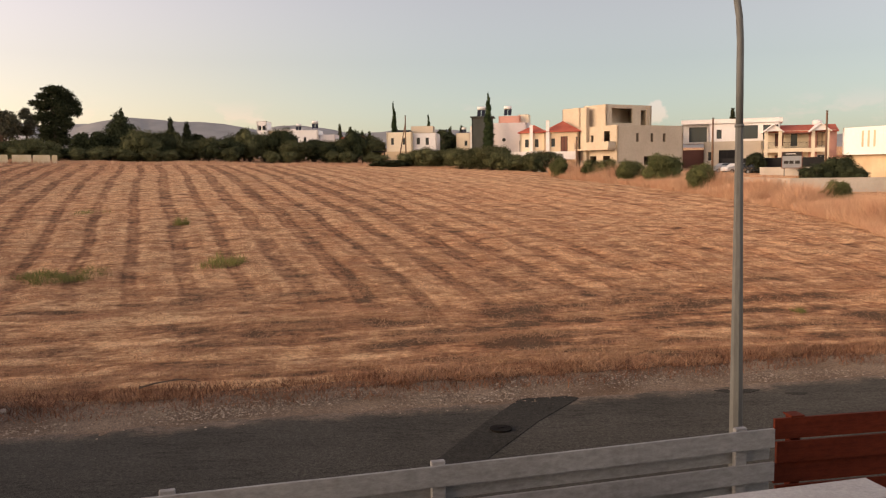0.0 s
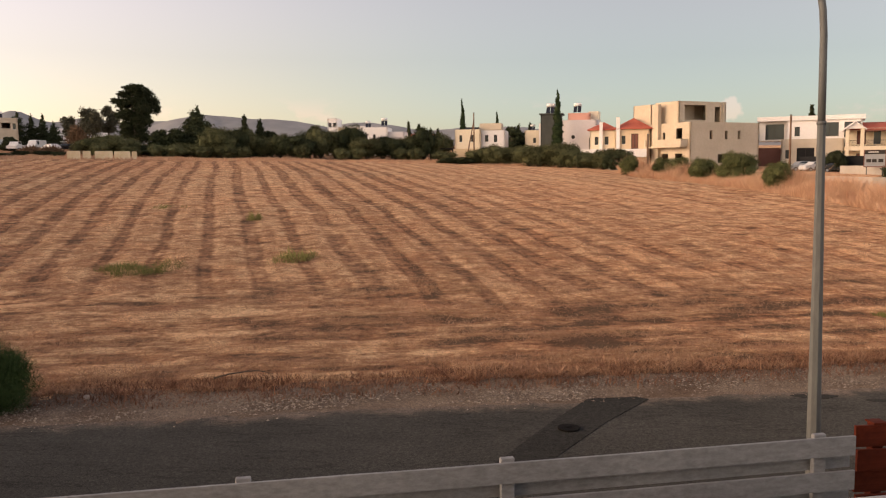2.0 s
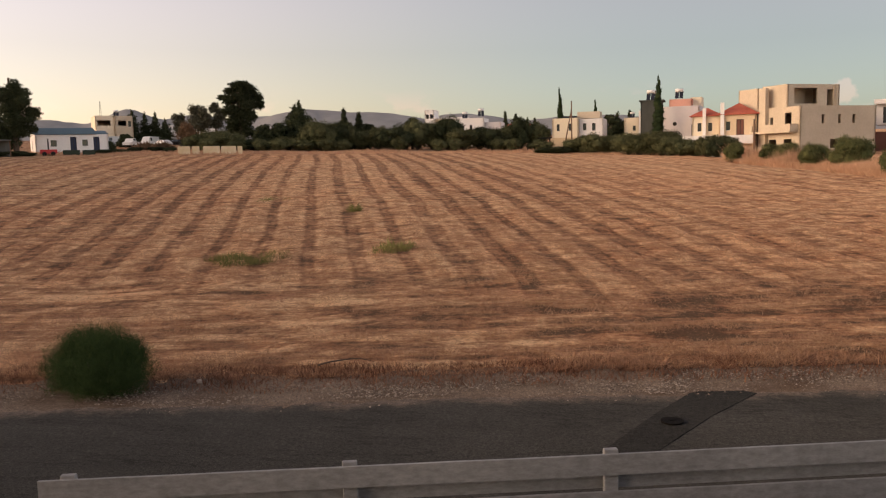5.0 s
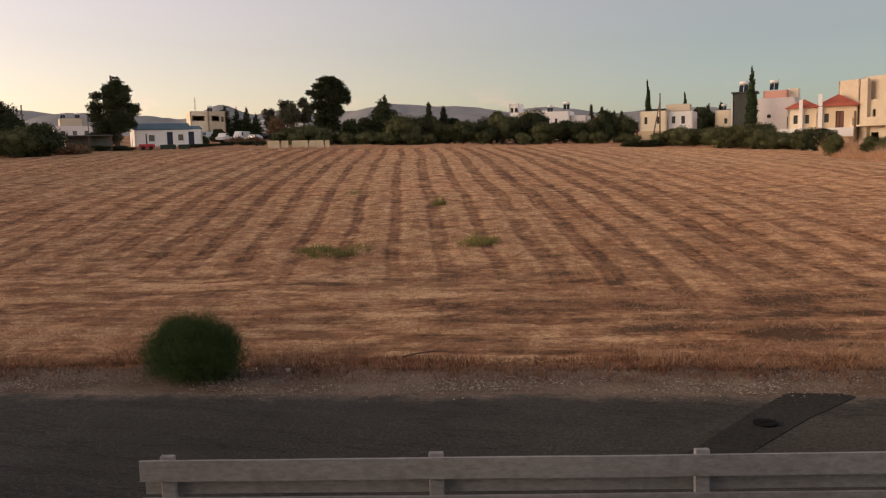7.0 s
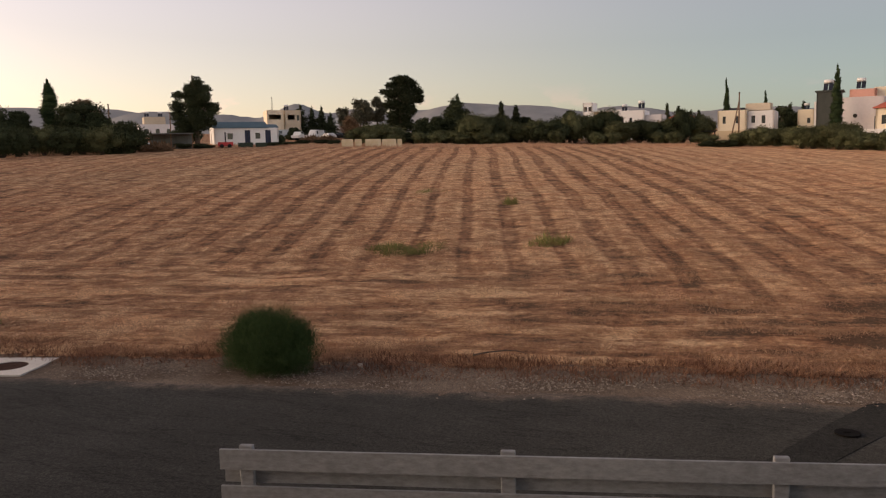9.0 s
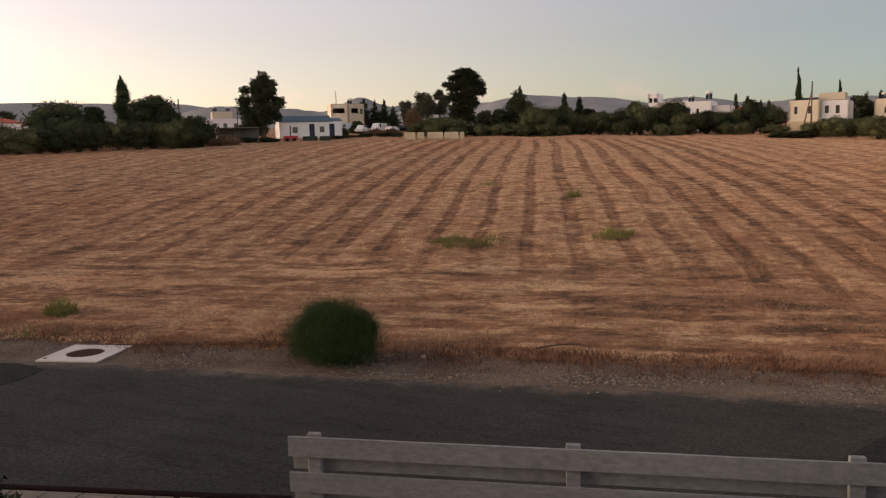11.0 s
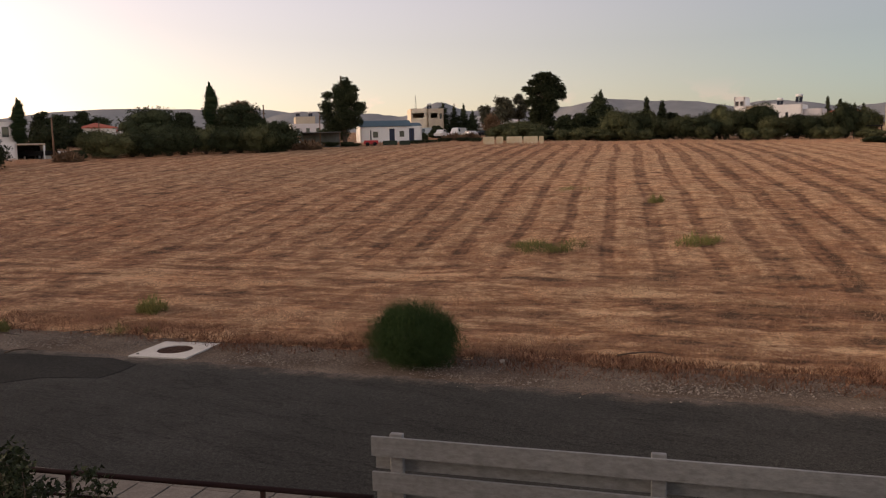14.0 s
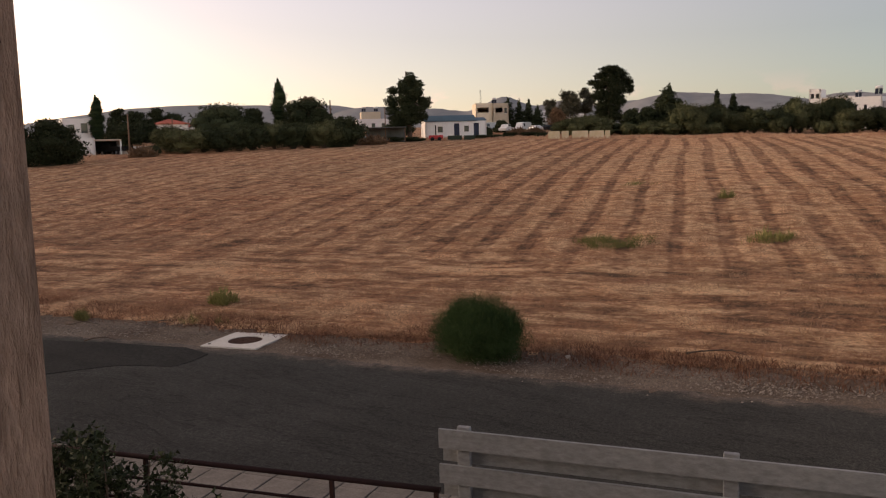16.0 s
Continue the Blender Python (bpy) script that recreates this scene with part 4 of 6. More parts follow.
for i in range(9):
    a = i * 0.7
    tube(bm, [(0, 0, -0.02), (0.2 * math.cos(a), 0.2 * math.sin(a), 0.3), (0.4 * math.cos(a), 0.4 * math.sin(a), 0.65)], [0.02, 0.014, 0.005], 5)
part("stem", bm, M_bark, bush)


def weed(x, y, w, d, h, n, seed, label):
    ob = empty("weed_patch", Matrix.Translation((x, y, ground_z(x, y) + 0.03)), label, "weeds", "weeds in the field")
    g = random.Random(seed)
    cl = [(g.uniform(-w, w) / 2.4, g.uniform(-d, d) / 2.4, h * 0.4, w * g.uniform(0.08, 0.22), d * g.uniform(0.1, 0.25), h * g.uniform(0.4, 1.9)) for _ in range(11)]
    leaf_part("leaves", leaves(cl, int(n * 2.4), min(0.02, 0.004 + 0.1 * h), 10.0, 2.0, (0.1, 1.25), 0, seed), M_weed, ob)


weed(-11.0, 23.6, 2.3, 2.2, 0.13, 900, 1, "low pale green weed patch among the stubble")
weed(-6.95, 26.0, 1.1, 1.6, 0.16, 350, 2, "thin pale green weeds among the stubble")
weed(-12.1, 38.4, 0.6, 0.6, 0.15, 300, 3, "small dark green weed tuft in a row")
weed(-18.7, 43.9, 2.0, 2.4, 0.1, 200, 4, "sparse pale green weeds across the rows")
weed(-15.8, 12.35, 0.62, 0.45, 0.15, 500, 5, "small green weed tuft at the field's edge")
weed(8.05, 18.6, 0.4, 0.5, 0.05, 160, 6, "low dark green weeds in the stubble")
weed(-17.6, 9.9, 0.5, 0.3, 0.1, 300, 7, "low green weeds on the verge")

# shrub by the railing
shrub = empty("shrub", pose(-6.75, 3.7, 0.06) @ Matrix.Diagonal((1, 1, 0.86, 1)), "leafy green garden shrub growing through the railing", "shrub")
g = random.Random(8)
bm = bmesh.new()
tips = []
for i in range(34):
    x, y = g.uniform(-1.6, 2.25), g.uniform(-0.28, 0.22)
    top = 1.24 - 0.22 * max(0, x) ** 1.2 + g.uniform(-0.3, 0.1)
    tube(bm, [(x * 0.7, y * 0.4, 0), (x * 0.9, y * 0.8, top * 0.5), (x, y, top)], [0.014, 0.01, 0.004], 5)
    tips += [(x * 0.9 + g.uniform(-.12, .12), y + g.uniform(-.1, .1), top * t, 0.12, 0.1, 0.1) for t in (0.5, 0.68, 0.84, 0.98)]
part("stem", bm, M_bark, shrub)
leaf_part("leaves", leaves(tips, 12000, 0.037, 1.5, 0.3, (0.1, 1.25), 0, 9), M_garden, shrub)


# ---- the house behind the veranda: unseen, added to shade the fence and near road ----
M_house = mottled("cream_house_render", (0.42, 0.34, 0.28), (0.5, 0.41, 0.34), 0.5, 20, 0.9, 0.2)
bm = bmesh.new()
box(bm, -6.5, -10.0, 0.0, 8.0, -2.2, 7.0)
tagged(part("house_wall", bm, M_house), "plain unseen house wall added behind the veranda to block light", "wall", kind="structure")
bm = bmesh.new()
box(bm, -6.5, -2.2, 1.7, 8.0, 0.3, 1.9)
tagged(part("veranda_floor", bm, M_concrete), "plain concrete veranda floor", "floor", kind="structure")
bm = bmesh.new()
box(bm, -6.5, -2.2, 6.2, 8.0, -0.1, 6.4)
tagged(part("veranda_ceiling", bm, M_house), "plain unseen veranda ceiling added to block light", "ceiling", kind="structure")


# dry sticks lying along the field's edge
def stick(x, y, z, length, rz, seed, label):
    g = random.Random(seed)
    bm = bmesh.new()
    pts = [(length * (t - 0.5), g.uniform(-0.06, 0.06), 0.03 + 0.06 * math.sin(3 * t) + g.uniform(0, 0.03)) for t in (0, 0.25, 0.5, 0.75, 1)]
    tube(bm, pts, [0.016, 0.014, 0.012, 0.009, 0.005], 6)
    tube(bm, [pts[2], (pts[2][0] + 0.16, 0.14, 0.1)], [0.008, 0.003], 5)
    o = part("stick", bm, M_bark)
    o.matrix_world = pose(x, y, z, 0, 0, rz)
    tagged(o, label, "stick", "dry sticks")


stick(-4.43, 13.08, 0.13, 0.95, 24, 1, "bent dry stick lying on the dry grass")
stick(-16.86, 9.41, 0.04, 0.8, 30, 2, "dark dry stick lying on the gravel verge")
stick(-15.14, 8.78, 0.03, 0.6, 40, 3, "short dark stick lying on the gravel verge")
stick(-15.44, 10.44, 0.04, 0.5, 10, 4, "thin dry stick at the field's edge")
weed(-14.97, 10.82, 0.6, 0.4, 0.07, 50, 8, "low green weeds at the field's edge")
weed(-14.25, 11.08, 0.4, 0.3, 0.06, 40, 9, "low green weeds at the field's edge")

# ---- materials of the town ----
M_bare = mottled("bare_concrete", (0.5, 0.415, 0.31), (0.6, 0.505, 0.385), 0.25, 3.0, 0.9, 0.2, 0.2, 0.01)
M_white = mottled("white_render", (0.78, 0.75, 0.72), (0.84, 0.81, 0.78), 0.2, 3.0, 0.85, 0.25, 0.1, 0.01)
M_cream = mottled("cream_render", (0.72, 0.62, 0.46), (0.8, 0.7, 0.54), 0.2, 3.0, 0.85, 0.25, 0.1, 0.01)
M_sand = mottled("sand_stone_cladding", (0.52, 0.39, 0.25), (0.64, 0.5, 0.33), 0.5, 4.0, 0.85, 0.25, 0.2, 0.02)
M_orange = mottled("pale_orange_render", (0.7, 0.53, 0.35), (0.78, 0.61, 0.42), 0.2, 3.0)
M_pink = mottled("salmon_pink_render", (0.58, 0.3, 0.235), (0.65, 0.35, 0.275), 0.2, 3.0)
M_lilac = mottled("lilac_render", (0.62, 0.58, 0.575), (0.69, 0.65, 0.64), 0.2, 3.0)
M_dark = mottled("dark_green_grey_cladding", (0.045, 0.05, 0.045), (0.07, 0.075, 0.065), 0.6, 5.0, 0.7, 0.3)
M_tile = mottled("red_roof_tiles", (0.38, 0.09, 0.06), (0.5, 0.14, 0.09), 0.8, 8.0, 0.8, 0.2, 0.6, 0.03)
M_bluewood = mottled("blue_roof_sheet", (0.05, 0.1, 0.13), (0.075, 0.13, 0.165), 0.5, 6.0, 0.6, 0.35)
M_bluedoor = mottled("dark_blue_paint", (0.02, 0.028, 0.06), (0.03, 0.04, 0.08), 2, 10.0, 0.6, 0.3)
M_brownwall = mottled("brown_wall", (0.17, 0.075, 0.055), (0.22, 0.1, 0.075), 0.5, 5.0)
M_blackfence = mottled("black_screen", (0.012, 0.012, 0.013), (0.02, 0.02, 0.02), 1, 6.0)
M_inside = mottled("dark_interior", (0.03, 0.028, 0.026), (0.045, 0.04, 0.036), 1, 6.0)
M_metal = mottled("white_enamel_tank", (0.66, 0.65, 0.63), (0.75, 0.74, 0.72), 1, 9.0, 0.4, 0.4, 0.05)
M_panel = mottled("dark_solar_panel", (0.014, 0.016, 0.024), (0.022, 0.025, 0.035), 2, 9.0, 0.2, 0.5, 0.02)
M_pole = mottled("weathered_wood_pole", (0.14, 0.085, 0.055), (0.2, 0.125, 0.085), 1, 9.0, 0.9, 0.2, 0.4, 0.01, stretch=(1, 1, 0.2))
M_carblack = mottled("black_car_paint", (0.012, 0.012, 0.014), (0.016, 0.016, 0.018), 1, 5, 0.25, 0.5, 0.0)
M_carwhite = mottled("white_car_paint", (0.6, 0.6, 0.6), (0.66, 0.66, 0.66), 1, 5, 0.3, 0.5, 0.0)
M_cargrey = mottled("silver_car_paint", (0.3, 0.31, 0.32), (0.36, 0.37, 0.38), 1, 5, 0.3, 0.5, 0.0, 0.01, 0.4)
M_red = mottled("red_paint", (0.42, 0.025, 0.03), (0.5, 0.04, 0.04), 1, 6, 0.5, 0.4)
M_tyre = mottled("tyre_rubber", (0.012, 0.012, 0.012), (0.02, 0.02, 0.02), 3, 20)
# distance haze is put into the hills' pale grey base colour
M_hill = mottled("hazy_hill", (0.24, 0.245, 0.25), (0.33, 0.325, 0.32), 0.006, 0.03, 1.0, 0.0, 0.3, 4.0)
M_glass, gt, gb = mat("window_glass", 0.08, 0.0, 0.6)
gb.inputs["Base Color"].default_value = (0.03, 0.04, 0.045, 1)

# ---- hills on the skyline: broad rounded ridges, one object each ----
def ridge(name, d, az0, az1, humps, label):
    bm = bmesh.new()
    n = 90
    prev = None
    for i in range(n + 1):
        a = az0 + (az1 - az0) * i / n
        e = sum((h * math.exp(-((a - c) / w) ** 2)) ** 6 for c, h, w in humps) ** (1 / 6)
        e += 0.0012 * noise.noise((a * 0.9, d * 0.01, 0)) + 0.0006 * noise.noise((a * 3.1, d * 0.01, 5))
        top = 3.6 + max(e, 0.001) * d
        row = []
        for k, (dd, hh) in enumerate(((-0.16, 0.0), (-0.09, 0.4), (-0.04, 0.78), (0.0, 1.0), (0.06, 0.7), (0.12, 0.0))):
            r = d * (1 + dd)
            s = radians(a)
            rough = 1 + 0.12 * noise.noise((a * 1.3, k * 0.9, d)) * (0 < hh < 1)
            row.append(bm.verts.new((r * math.sin(s), r * math.cos(s), ground_z(r * math.sin(s), r * math.cos(s)) * (1 - hh) + top * hh * rough - 4)))
        if prev:
            for k in range(5):
                bm.faces.new((prev[k], row[k], row[k + 1], prev[k + 1])).smooth = True
        prev = row
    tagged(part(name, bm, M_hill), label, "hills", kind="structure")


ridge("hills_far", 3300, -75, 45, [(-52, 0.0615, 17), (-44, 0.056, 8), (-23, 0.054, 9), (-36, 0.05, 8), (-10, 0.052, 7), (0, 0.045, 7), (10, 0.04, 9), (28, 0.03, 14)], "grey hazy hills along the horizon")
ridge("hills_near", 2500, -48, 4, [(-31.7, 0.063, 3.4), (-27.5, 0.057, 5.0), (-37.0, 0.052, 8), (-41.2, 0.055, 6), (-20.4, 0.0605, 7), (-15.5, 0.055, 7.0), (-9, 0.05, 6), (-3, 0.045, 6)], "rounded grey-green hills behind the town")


# ---- houses ----
def wall_panel(bm, m, w, h, holes, th=0.25):
    """A wall in the local xz plane, its outer face at y = 0, with openings (x, z, w, h) through it."""
    xs = sorted({0, w, *[v for x, z, a, b in holes for v in (max(0, x), min(w, x + a))]})
    zs = sorted({0, h, *[v for x, z, a, b in holes for v in (max(0, z), min(h, z + b))]})
    for x0, x1 in zip(xs, xs[1:]):
        for z0, z1 in zip(zs, zs[1:]):
            cx, cz = (x0 + x1) / 2, (z0 + z1) / 2
            if not any(x < cx < x + a and z < cz < z + b for x, z, a, b in holes):
                box(bm, x0, 0, z0, x1, th, z1, m)


def window(parent, m, w, h, kind):
    if kind == "hole":
        return
    ob = new("door" if kind in ("door", "bluedoor", "garage") else "window", None)
    ob.parent = parent
    ob.matrix_local = m
    solid = {"door": M_brownwall, "bluedoor": M_bluedoor, "garage": M_blackfence, "shutter": M_sand, "pale": M_cream}
    bm = bmesh.new()
    box(bm, 0, 0.12, 0, w, 0.15, h)
    part("leaf" if kind in solid else "pane", bm, solid.get(kind, M_glass), ob)
    bm = bmesh.new()
    t = 0.07
    for q in ((0, 0, t, h), (w - t, 0, w, h), (t, 0, w - t, t), (t, h - t, w - t, h), (w / 2 - t / 2, t, w / 2 + t / 2, h - t)):
        box(bm, q[0], 0.09, q[1], q[2], 0.118, q[3])
    part("frame", bm, M_inside if kind != "white" else M_white, ob)
    if kind in ("white", "glass"):
        bm = bmesh.new()
        box(bm, -0.05, -0.06, -0.06, w + 0.05, 0.1, -0.005)
        part("sill", bm, M_white, ob)


def block(house, x0, y0, z0, x1, y1, z1, material, front=(), left=(), right=(), parapet=0.0, roof=True):
    """A storey or wing of a house: four walls with real openings, a roof slab, and window units set in the openings."""
    w, d, h = x1 - x0, y1 - y0, z1 - z0
    sides = ((pose(x0, y0, z0), w, front), (pose(x0, y1, z0, 0, 0, -90), d, left), (pose(x1, y0, z0, 0, 0, 90), d, right), (pose(x1, y1, z0, 0, 0, 180), w, ()))
    bm = bmesh.new()
    for m, a, holes in sides:
        wall_panel(bm, m, a, h, [q[:4] for q in holes])
        for q in holes:
            window(house, m @ pose(q[0], 0, q[1]), q[2], q[3], q[4] if len(q) > 4 else "glass")
    part("wall", bm, material, house)
    bm = bmesh.new()
    if roof:
        box(bm, x0 + 0.26, y0 + 0.26, z1 - parapet - 0.25, x1 - 0.26, y1 - 0.26, z1 - parapet)
        part("roof_slab", bm, material, house)
        bm = bmesh.new()
        box(bm, x0 + 0.26, y0 + 0.26, z0 + 0.05, x1 - 0.26, y1 - 0.26, z0 + 0.15)
        part("floor_slab", bm, material, house)
    else:
        bm.free()


def slabs(house, name, material, *boxes):
    for q in boxes:
        bm = bmesh.new()
        box(bm, *q)
        part(name, bm, material, house)


def hip_roof(house, x0, y0, x1, y1, z, h, material=None, over=0.4):
    bm = bmesh.new()
    x0, y0, x1, y1 = x0 - over, y0 - over, x1 + over, y1 + over
    d = min(x1 - x0, y1 - y0) / 2
    if x1 - x0 >= y1 - y0:
        r = ((x0 + d, (y0 + y1) / 2), (x1 - d, (y0 + y1) / 2))
    else:
        r = (((x0 + x1) / 2, y0 + d), ((x0 + x1) / 2, y1 - d))
    b = [bm.verts.new((x, y, z)) for x, y in ((x0, y0), (x1, y0), (x1, y1), (x0, y1))]
    e = [bm.verts.new((x, y, z - 0.12)) for x, y in ((x0, y0), (x1, y0), (x1, y1), (x0, y1))]
    t = [bm.verts.new((x, y, z + h)) for x, y in r]
    if x1 - x0 >= y1 - y0:
        fs = ((b[0], b[1], t[1], t[0]), (b[1], b[2], t[1]), (b[2], b[3], t[0], t[1]), (b[3], b[0], t[0]))
    else:
        fs = ((b[0], b[1], t[0]), (b[1], b[2], t[1], t[0]), (b[2], b[3], t[1]), (b[3], b[0], t[0], t[1]))
    for f in fs:
        bm.faces.new(f)
    for i in range(4):
        bm.faces.new((e[i], e[(i + 1) % 4], b[(i + 1) % 4], b[i]))
    bm.faces.new(e[::-1])
    part("roof", bm, material or M_tile, house)


def gable_roof(house, x0, y0, x1, y1, z, h, material, along="x", over=0.3, th=0.14):
    bm = bmesh.new()
    if along == "x":
        ym = (y0 + y1) / 2
        prof = [(y0 - over, z - over * h / (ym - y0)), (ym, z + h), (y1 + over, z - over * h / (ym - y0))]
        ends = (x0 - over, x1 + over)
        P = lambda e, q, dz: (e, q[0], q[1] + dz)
    else:
        xm = (x0 + x1) / 2
        prof = [(x0 - over, z - over * h / (xm - x0)), (xm, z + h), (x1 + over, z - over * h / (xm - x0))]
        ends = (y0 - over, y1 + over)
        P = lambda e, q, dz: (q[0], e, q[1] + dz)
    ring = []
    for e in ends:
        ring.append([bm.verts.new(P(e, q, th)) for q in prof] + [bm.verts.new(P(e, q, 0)) for q in prof[::-1]])
    for k in range(6):
        bm.faces.new((ring[0][k], ring[0][(k + 1) % 6], ring[1][(k + 1) % 6], ring[1][k]))
    for r in ring:
        bm.faces.new((r[0], r[1], r[4], r[5]))
        bm.faces.new((r[1], r[2], r[3], r[4]))
    bmesh.ops.recalc_face_normals(bm, faces=bm.faces)
    part("roof", bm, material, house)
    for e in ends:        # gable walls
        bm = bmesh.new()
        e2 = e + (over if e == ends[0] else -over)
        i = -0.25 if e == ends[1] else 0.25
        tri = [(prof[0][0] + over, z), (prof[1][0], z + h), (prof[2][0] - over, z)]
        a = [bm.verts.new(P(e2, q, -0.01)) for q in tri]
        b = [bm.verts.new(P(e2 + i, q, -0.01)) for q in tri]
        bm.faces.new(a)
        bm.faces.new(b[::-1])
        for k in range(3):
            bm.faces.new((a[k], a[(k + 1) % 3], b[(k + 1) % 3], b[k]))
        bmesh.ops.recalc_face_normals(bm, faces=bm.faces)
        part("gable", bm, M_white, house)


def railing(house, x0, x1, y, z, h=0.95):
    bm = bmesh.new()
    box(bm, x0, y, z + h - 0.05, x1, y + 0.04, z + h)
    box(bm, x0, y, z + 0.05, x1, y + 0.04, z + 0.1)
    for i in range(int((x1 - x0) / 0.16) + 1):
        box(bm, x0 + i * 0.16, y + 0.01, z + 0.1, x0 + i * 0.16 + 0.03, y + 0.03, z + h - 0.05)
    part("balcony_railing", bm, M_inside, house)


def house_at(az, d, turn, label, z=None, name="house"):
    p = spot(az, d, z)
    return empty(name, pose(p.x, p.y, p.z, 0, 0, -az + turn), label, "house")


def solar_heater(p, s, rz, tilt=1):
    ob = empty("solar_water_heater", pose(p[0], p[1], p[2], 0, 0, rz) @ Matrix.Scale(s * 0.72, 4), "white solar water heater tank above dark panels", "water heater", "rooftop water heaters")
    bm = bmesh.new()
    tube(bm, [(-0.75, 0.2, 1.65), (-0.7, 0.2, 1.65), (0.7, 0.2, 1.65), (0.75, 0.2, 1.65)], [0.2, 0.34, 0.34, 0.2], 14)
    part("tank", bm, M_metal, ob)
    for x in (-0.72, 0.06):
        bm = bmesh.new()
        box(bm, x, -0.04, 0, x + 0.68, 0.04, 1.45, pose(0, -0.75, 0.15, -38, 0, 0))
        part("panel", bm, M_panel, ob)
    for x in (-0.6, 0.6):
        bm = bmesh.new()
        tube(bm, [(x, 0.2, 0), (x, 0.2, 1.5)], 0.03, 6)
        tube(bm, [(x, -0.7, 0), (x, 0.2, 1.2)], 0.025, 6)
        part("stand", bm, M_galv, ob)
    return ob


def local(h, x, y, z):
    return h.matrix_world @ Vector((x, y, z))


# unfinished concrete villa: near corner at its right-hand face
h = house_at(11.91, 130, 11.9 + 31.5, "unfinished two-storey bare concrete villa with roof room")
B = h.location.z
T = 9.45 - B
win = [(3.9, T - 2.55, 0.55, 1.3, "hole"), (7.0, T - 2.55, 0.55, 1.3, "hole"), (9.7, T - 2.55, 0.55, 1.3, "hole"), (5.6, 0.9, 1.6, 1.35, "hole"), (8.6, 0.9, 1.5, 1.35, "hole")]
lw = [(1.0, T - 3.0, 1.0, 2.0, "hole"), (11.2, T - 3.15, 1.3, 2.3, "hole"), (8.2, T - 2.6, 0.6, 1.2, "hole"), (3.6, T - 2.6, 0.6, 1.2, "hole"), (1.6, 0.5, 1.3, 1.9, "hole"), (4.2, 0.5, 1.3, 1.9, "hole"), (8.0, 0.5, 1.5, 1.9, "hole"), (11.0, 0.5, 1.6, 1.9, "hole")]
block(h, 0, 0, 0, 14.2, 14.2, T, M_bare, win, lw, (), 0.5)
block(h, 0.8, 3.4, T + 0.003, 10.6, 8.6, T + 3.35, M_bare, [(1.2, 0.5, 4.4, 2.3, "hole"), (7.4, 0.2, 1.2, 2.4, "hole")], [], (), 0.15)
block(h, 0.2, 8.9, T + 0.003, 4.6, 13.2, T + 3.15, M_bare, [], [], (), 0.15)
slabs(h, "inner_wall", M_bare, (1.3, 6.0, T + 0.05, 6.4, 6.2, T + 3.0))
slabs(h, "balcony", M_bare, (-1.5, 0.6, T - 3.75, 0.0, 13.4, T - 3.5), (-1.5, 0.6, T - 3.5, -1.32, 6.0, T - 2.5), (-1.5, 8.2, T - 3.5, -1.32, 13.4, T - 2.5), (-1.5, 0.4, T - 3.5, 0, 0.6, T - 2.5))
slabs(h, "pillar", M_bare, (-0.6, 6.4, 0, 0.0, 7.8, T + 3.0))
bm = bmesh.new()
for x in (8.9, 9.5):
    tube(bm, [(x, 3.0, T + 0.02), (x + 0.5, 3.35, T + 3.2)], 0.04, 5)
for k in range(9):
    tube(bm, [(8.9 + 0.05 * k, 3.0 + 0.035 * k, T + 0.3 + 0.32 * k), (9.5 + 0.05 * k, 3.0 + 0.035 * k, T + 0.3 + 0.32 * k)], 0.03, 5)
part("ladder", bm, M_sand, h)

# white modern villa
M_wallstone = mottled("beige_stone_cladding", (0.5, 0.43, 0.34), (0.6, 0.52, 0.42), 0.4, 5.0, 0.85, 0.2)
h = house_at(17.72, 148, -3, "white modern flat-roofed villa with dark slanted window")
B = h.location.z
T = 10.45 - B
block(h, -4.2, 1.2, T - 3.7, 0.0, 9, T, M_white, [(1.0, 0.25, 2.9, 2.5)], [(2.0, 0.3, 4.0, 2.4)], ())
block(h, 0.02, 0, 0, 11.2, 9, T - 0.5, M_white, [(1.3, T - 3.0, 0.8, 1.5), (5.1, T - 3.1, 2.7, 2.2), (8.6, T - 3.3, 2.3, 2.4), (0.7, 1.9, 0.9, 1.8), (2.4, 0.3, 3.0, 3.1, "garage"), (8.9, 1.2, 1.9, 1.6)], (), ())
slabs(h, "roof_overhang", M_white, (-4.4, -0.35, T - 0.48, 11.6, 9.3, T + 0.22))
block(h, -0.6, -1.6, 0, 8.6, -0.02, T - 3.5, M_wallstone, [(2.4, 0.3, 2.6, 2.6, "garage"), (0.7, 1.2, 0.7, 1.4)], (), ())
slabs(h, "lean_to", M_brownwall, (-4.6, -0.6, 0, -0.4, 1.1, 3.0))

# salmon pink semi-detached house with two gables
h = house_at(21.14, 145, 5, "salmon pink two-storey house with white pillars and gables")
B = h.location.z
T = 8.45 - B
block(h, 0.6, 2.0, 0, 11.0, 9, T, M_cream, [(1.2, T - 2.5, 1.3, 2.1, "door"), (3.6, T - 2.5, 1.0, 2.1), (7.6, T - 2.5, 1.4, 2.1, "shutter"), (1.2, 0.1, 1.4, 2.2, "door"), (7.6, 0.1, 1.2, 2.2, "white")], (), ())
gable_roof(h, 0.6, 2.0, 11.0, 9.0, T - 0.2, 1.1, M_tile, "x", 0.35)
for x in (0.0, 7.0):
    gable_roof(h, x, -0.6, x + 2.6, 4.4, T - 0.1, 1.0, M_white, "y", 0.3)
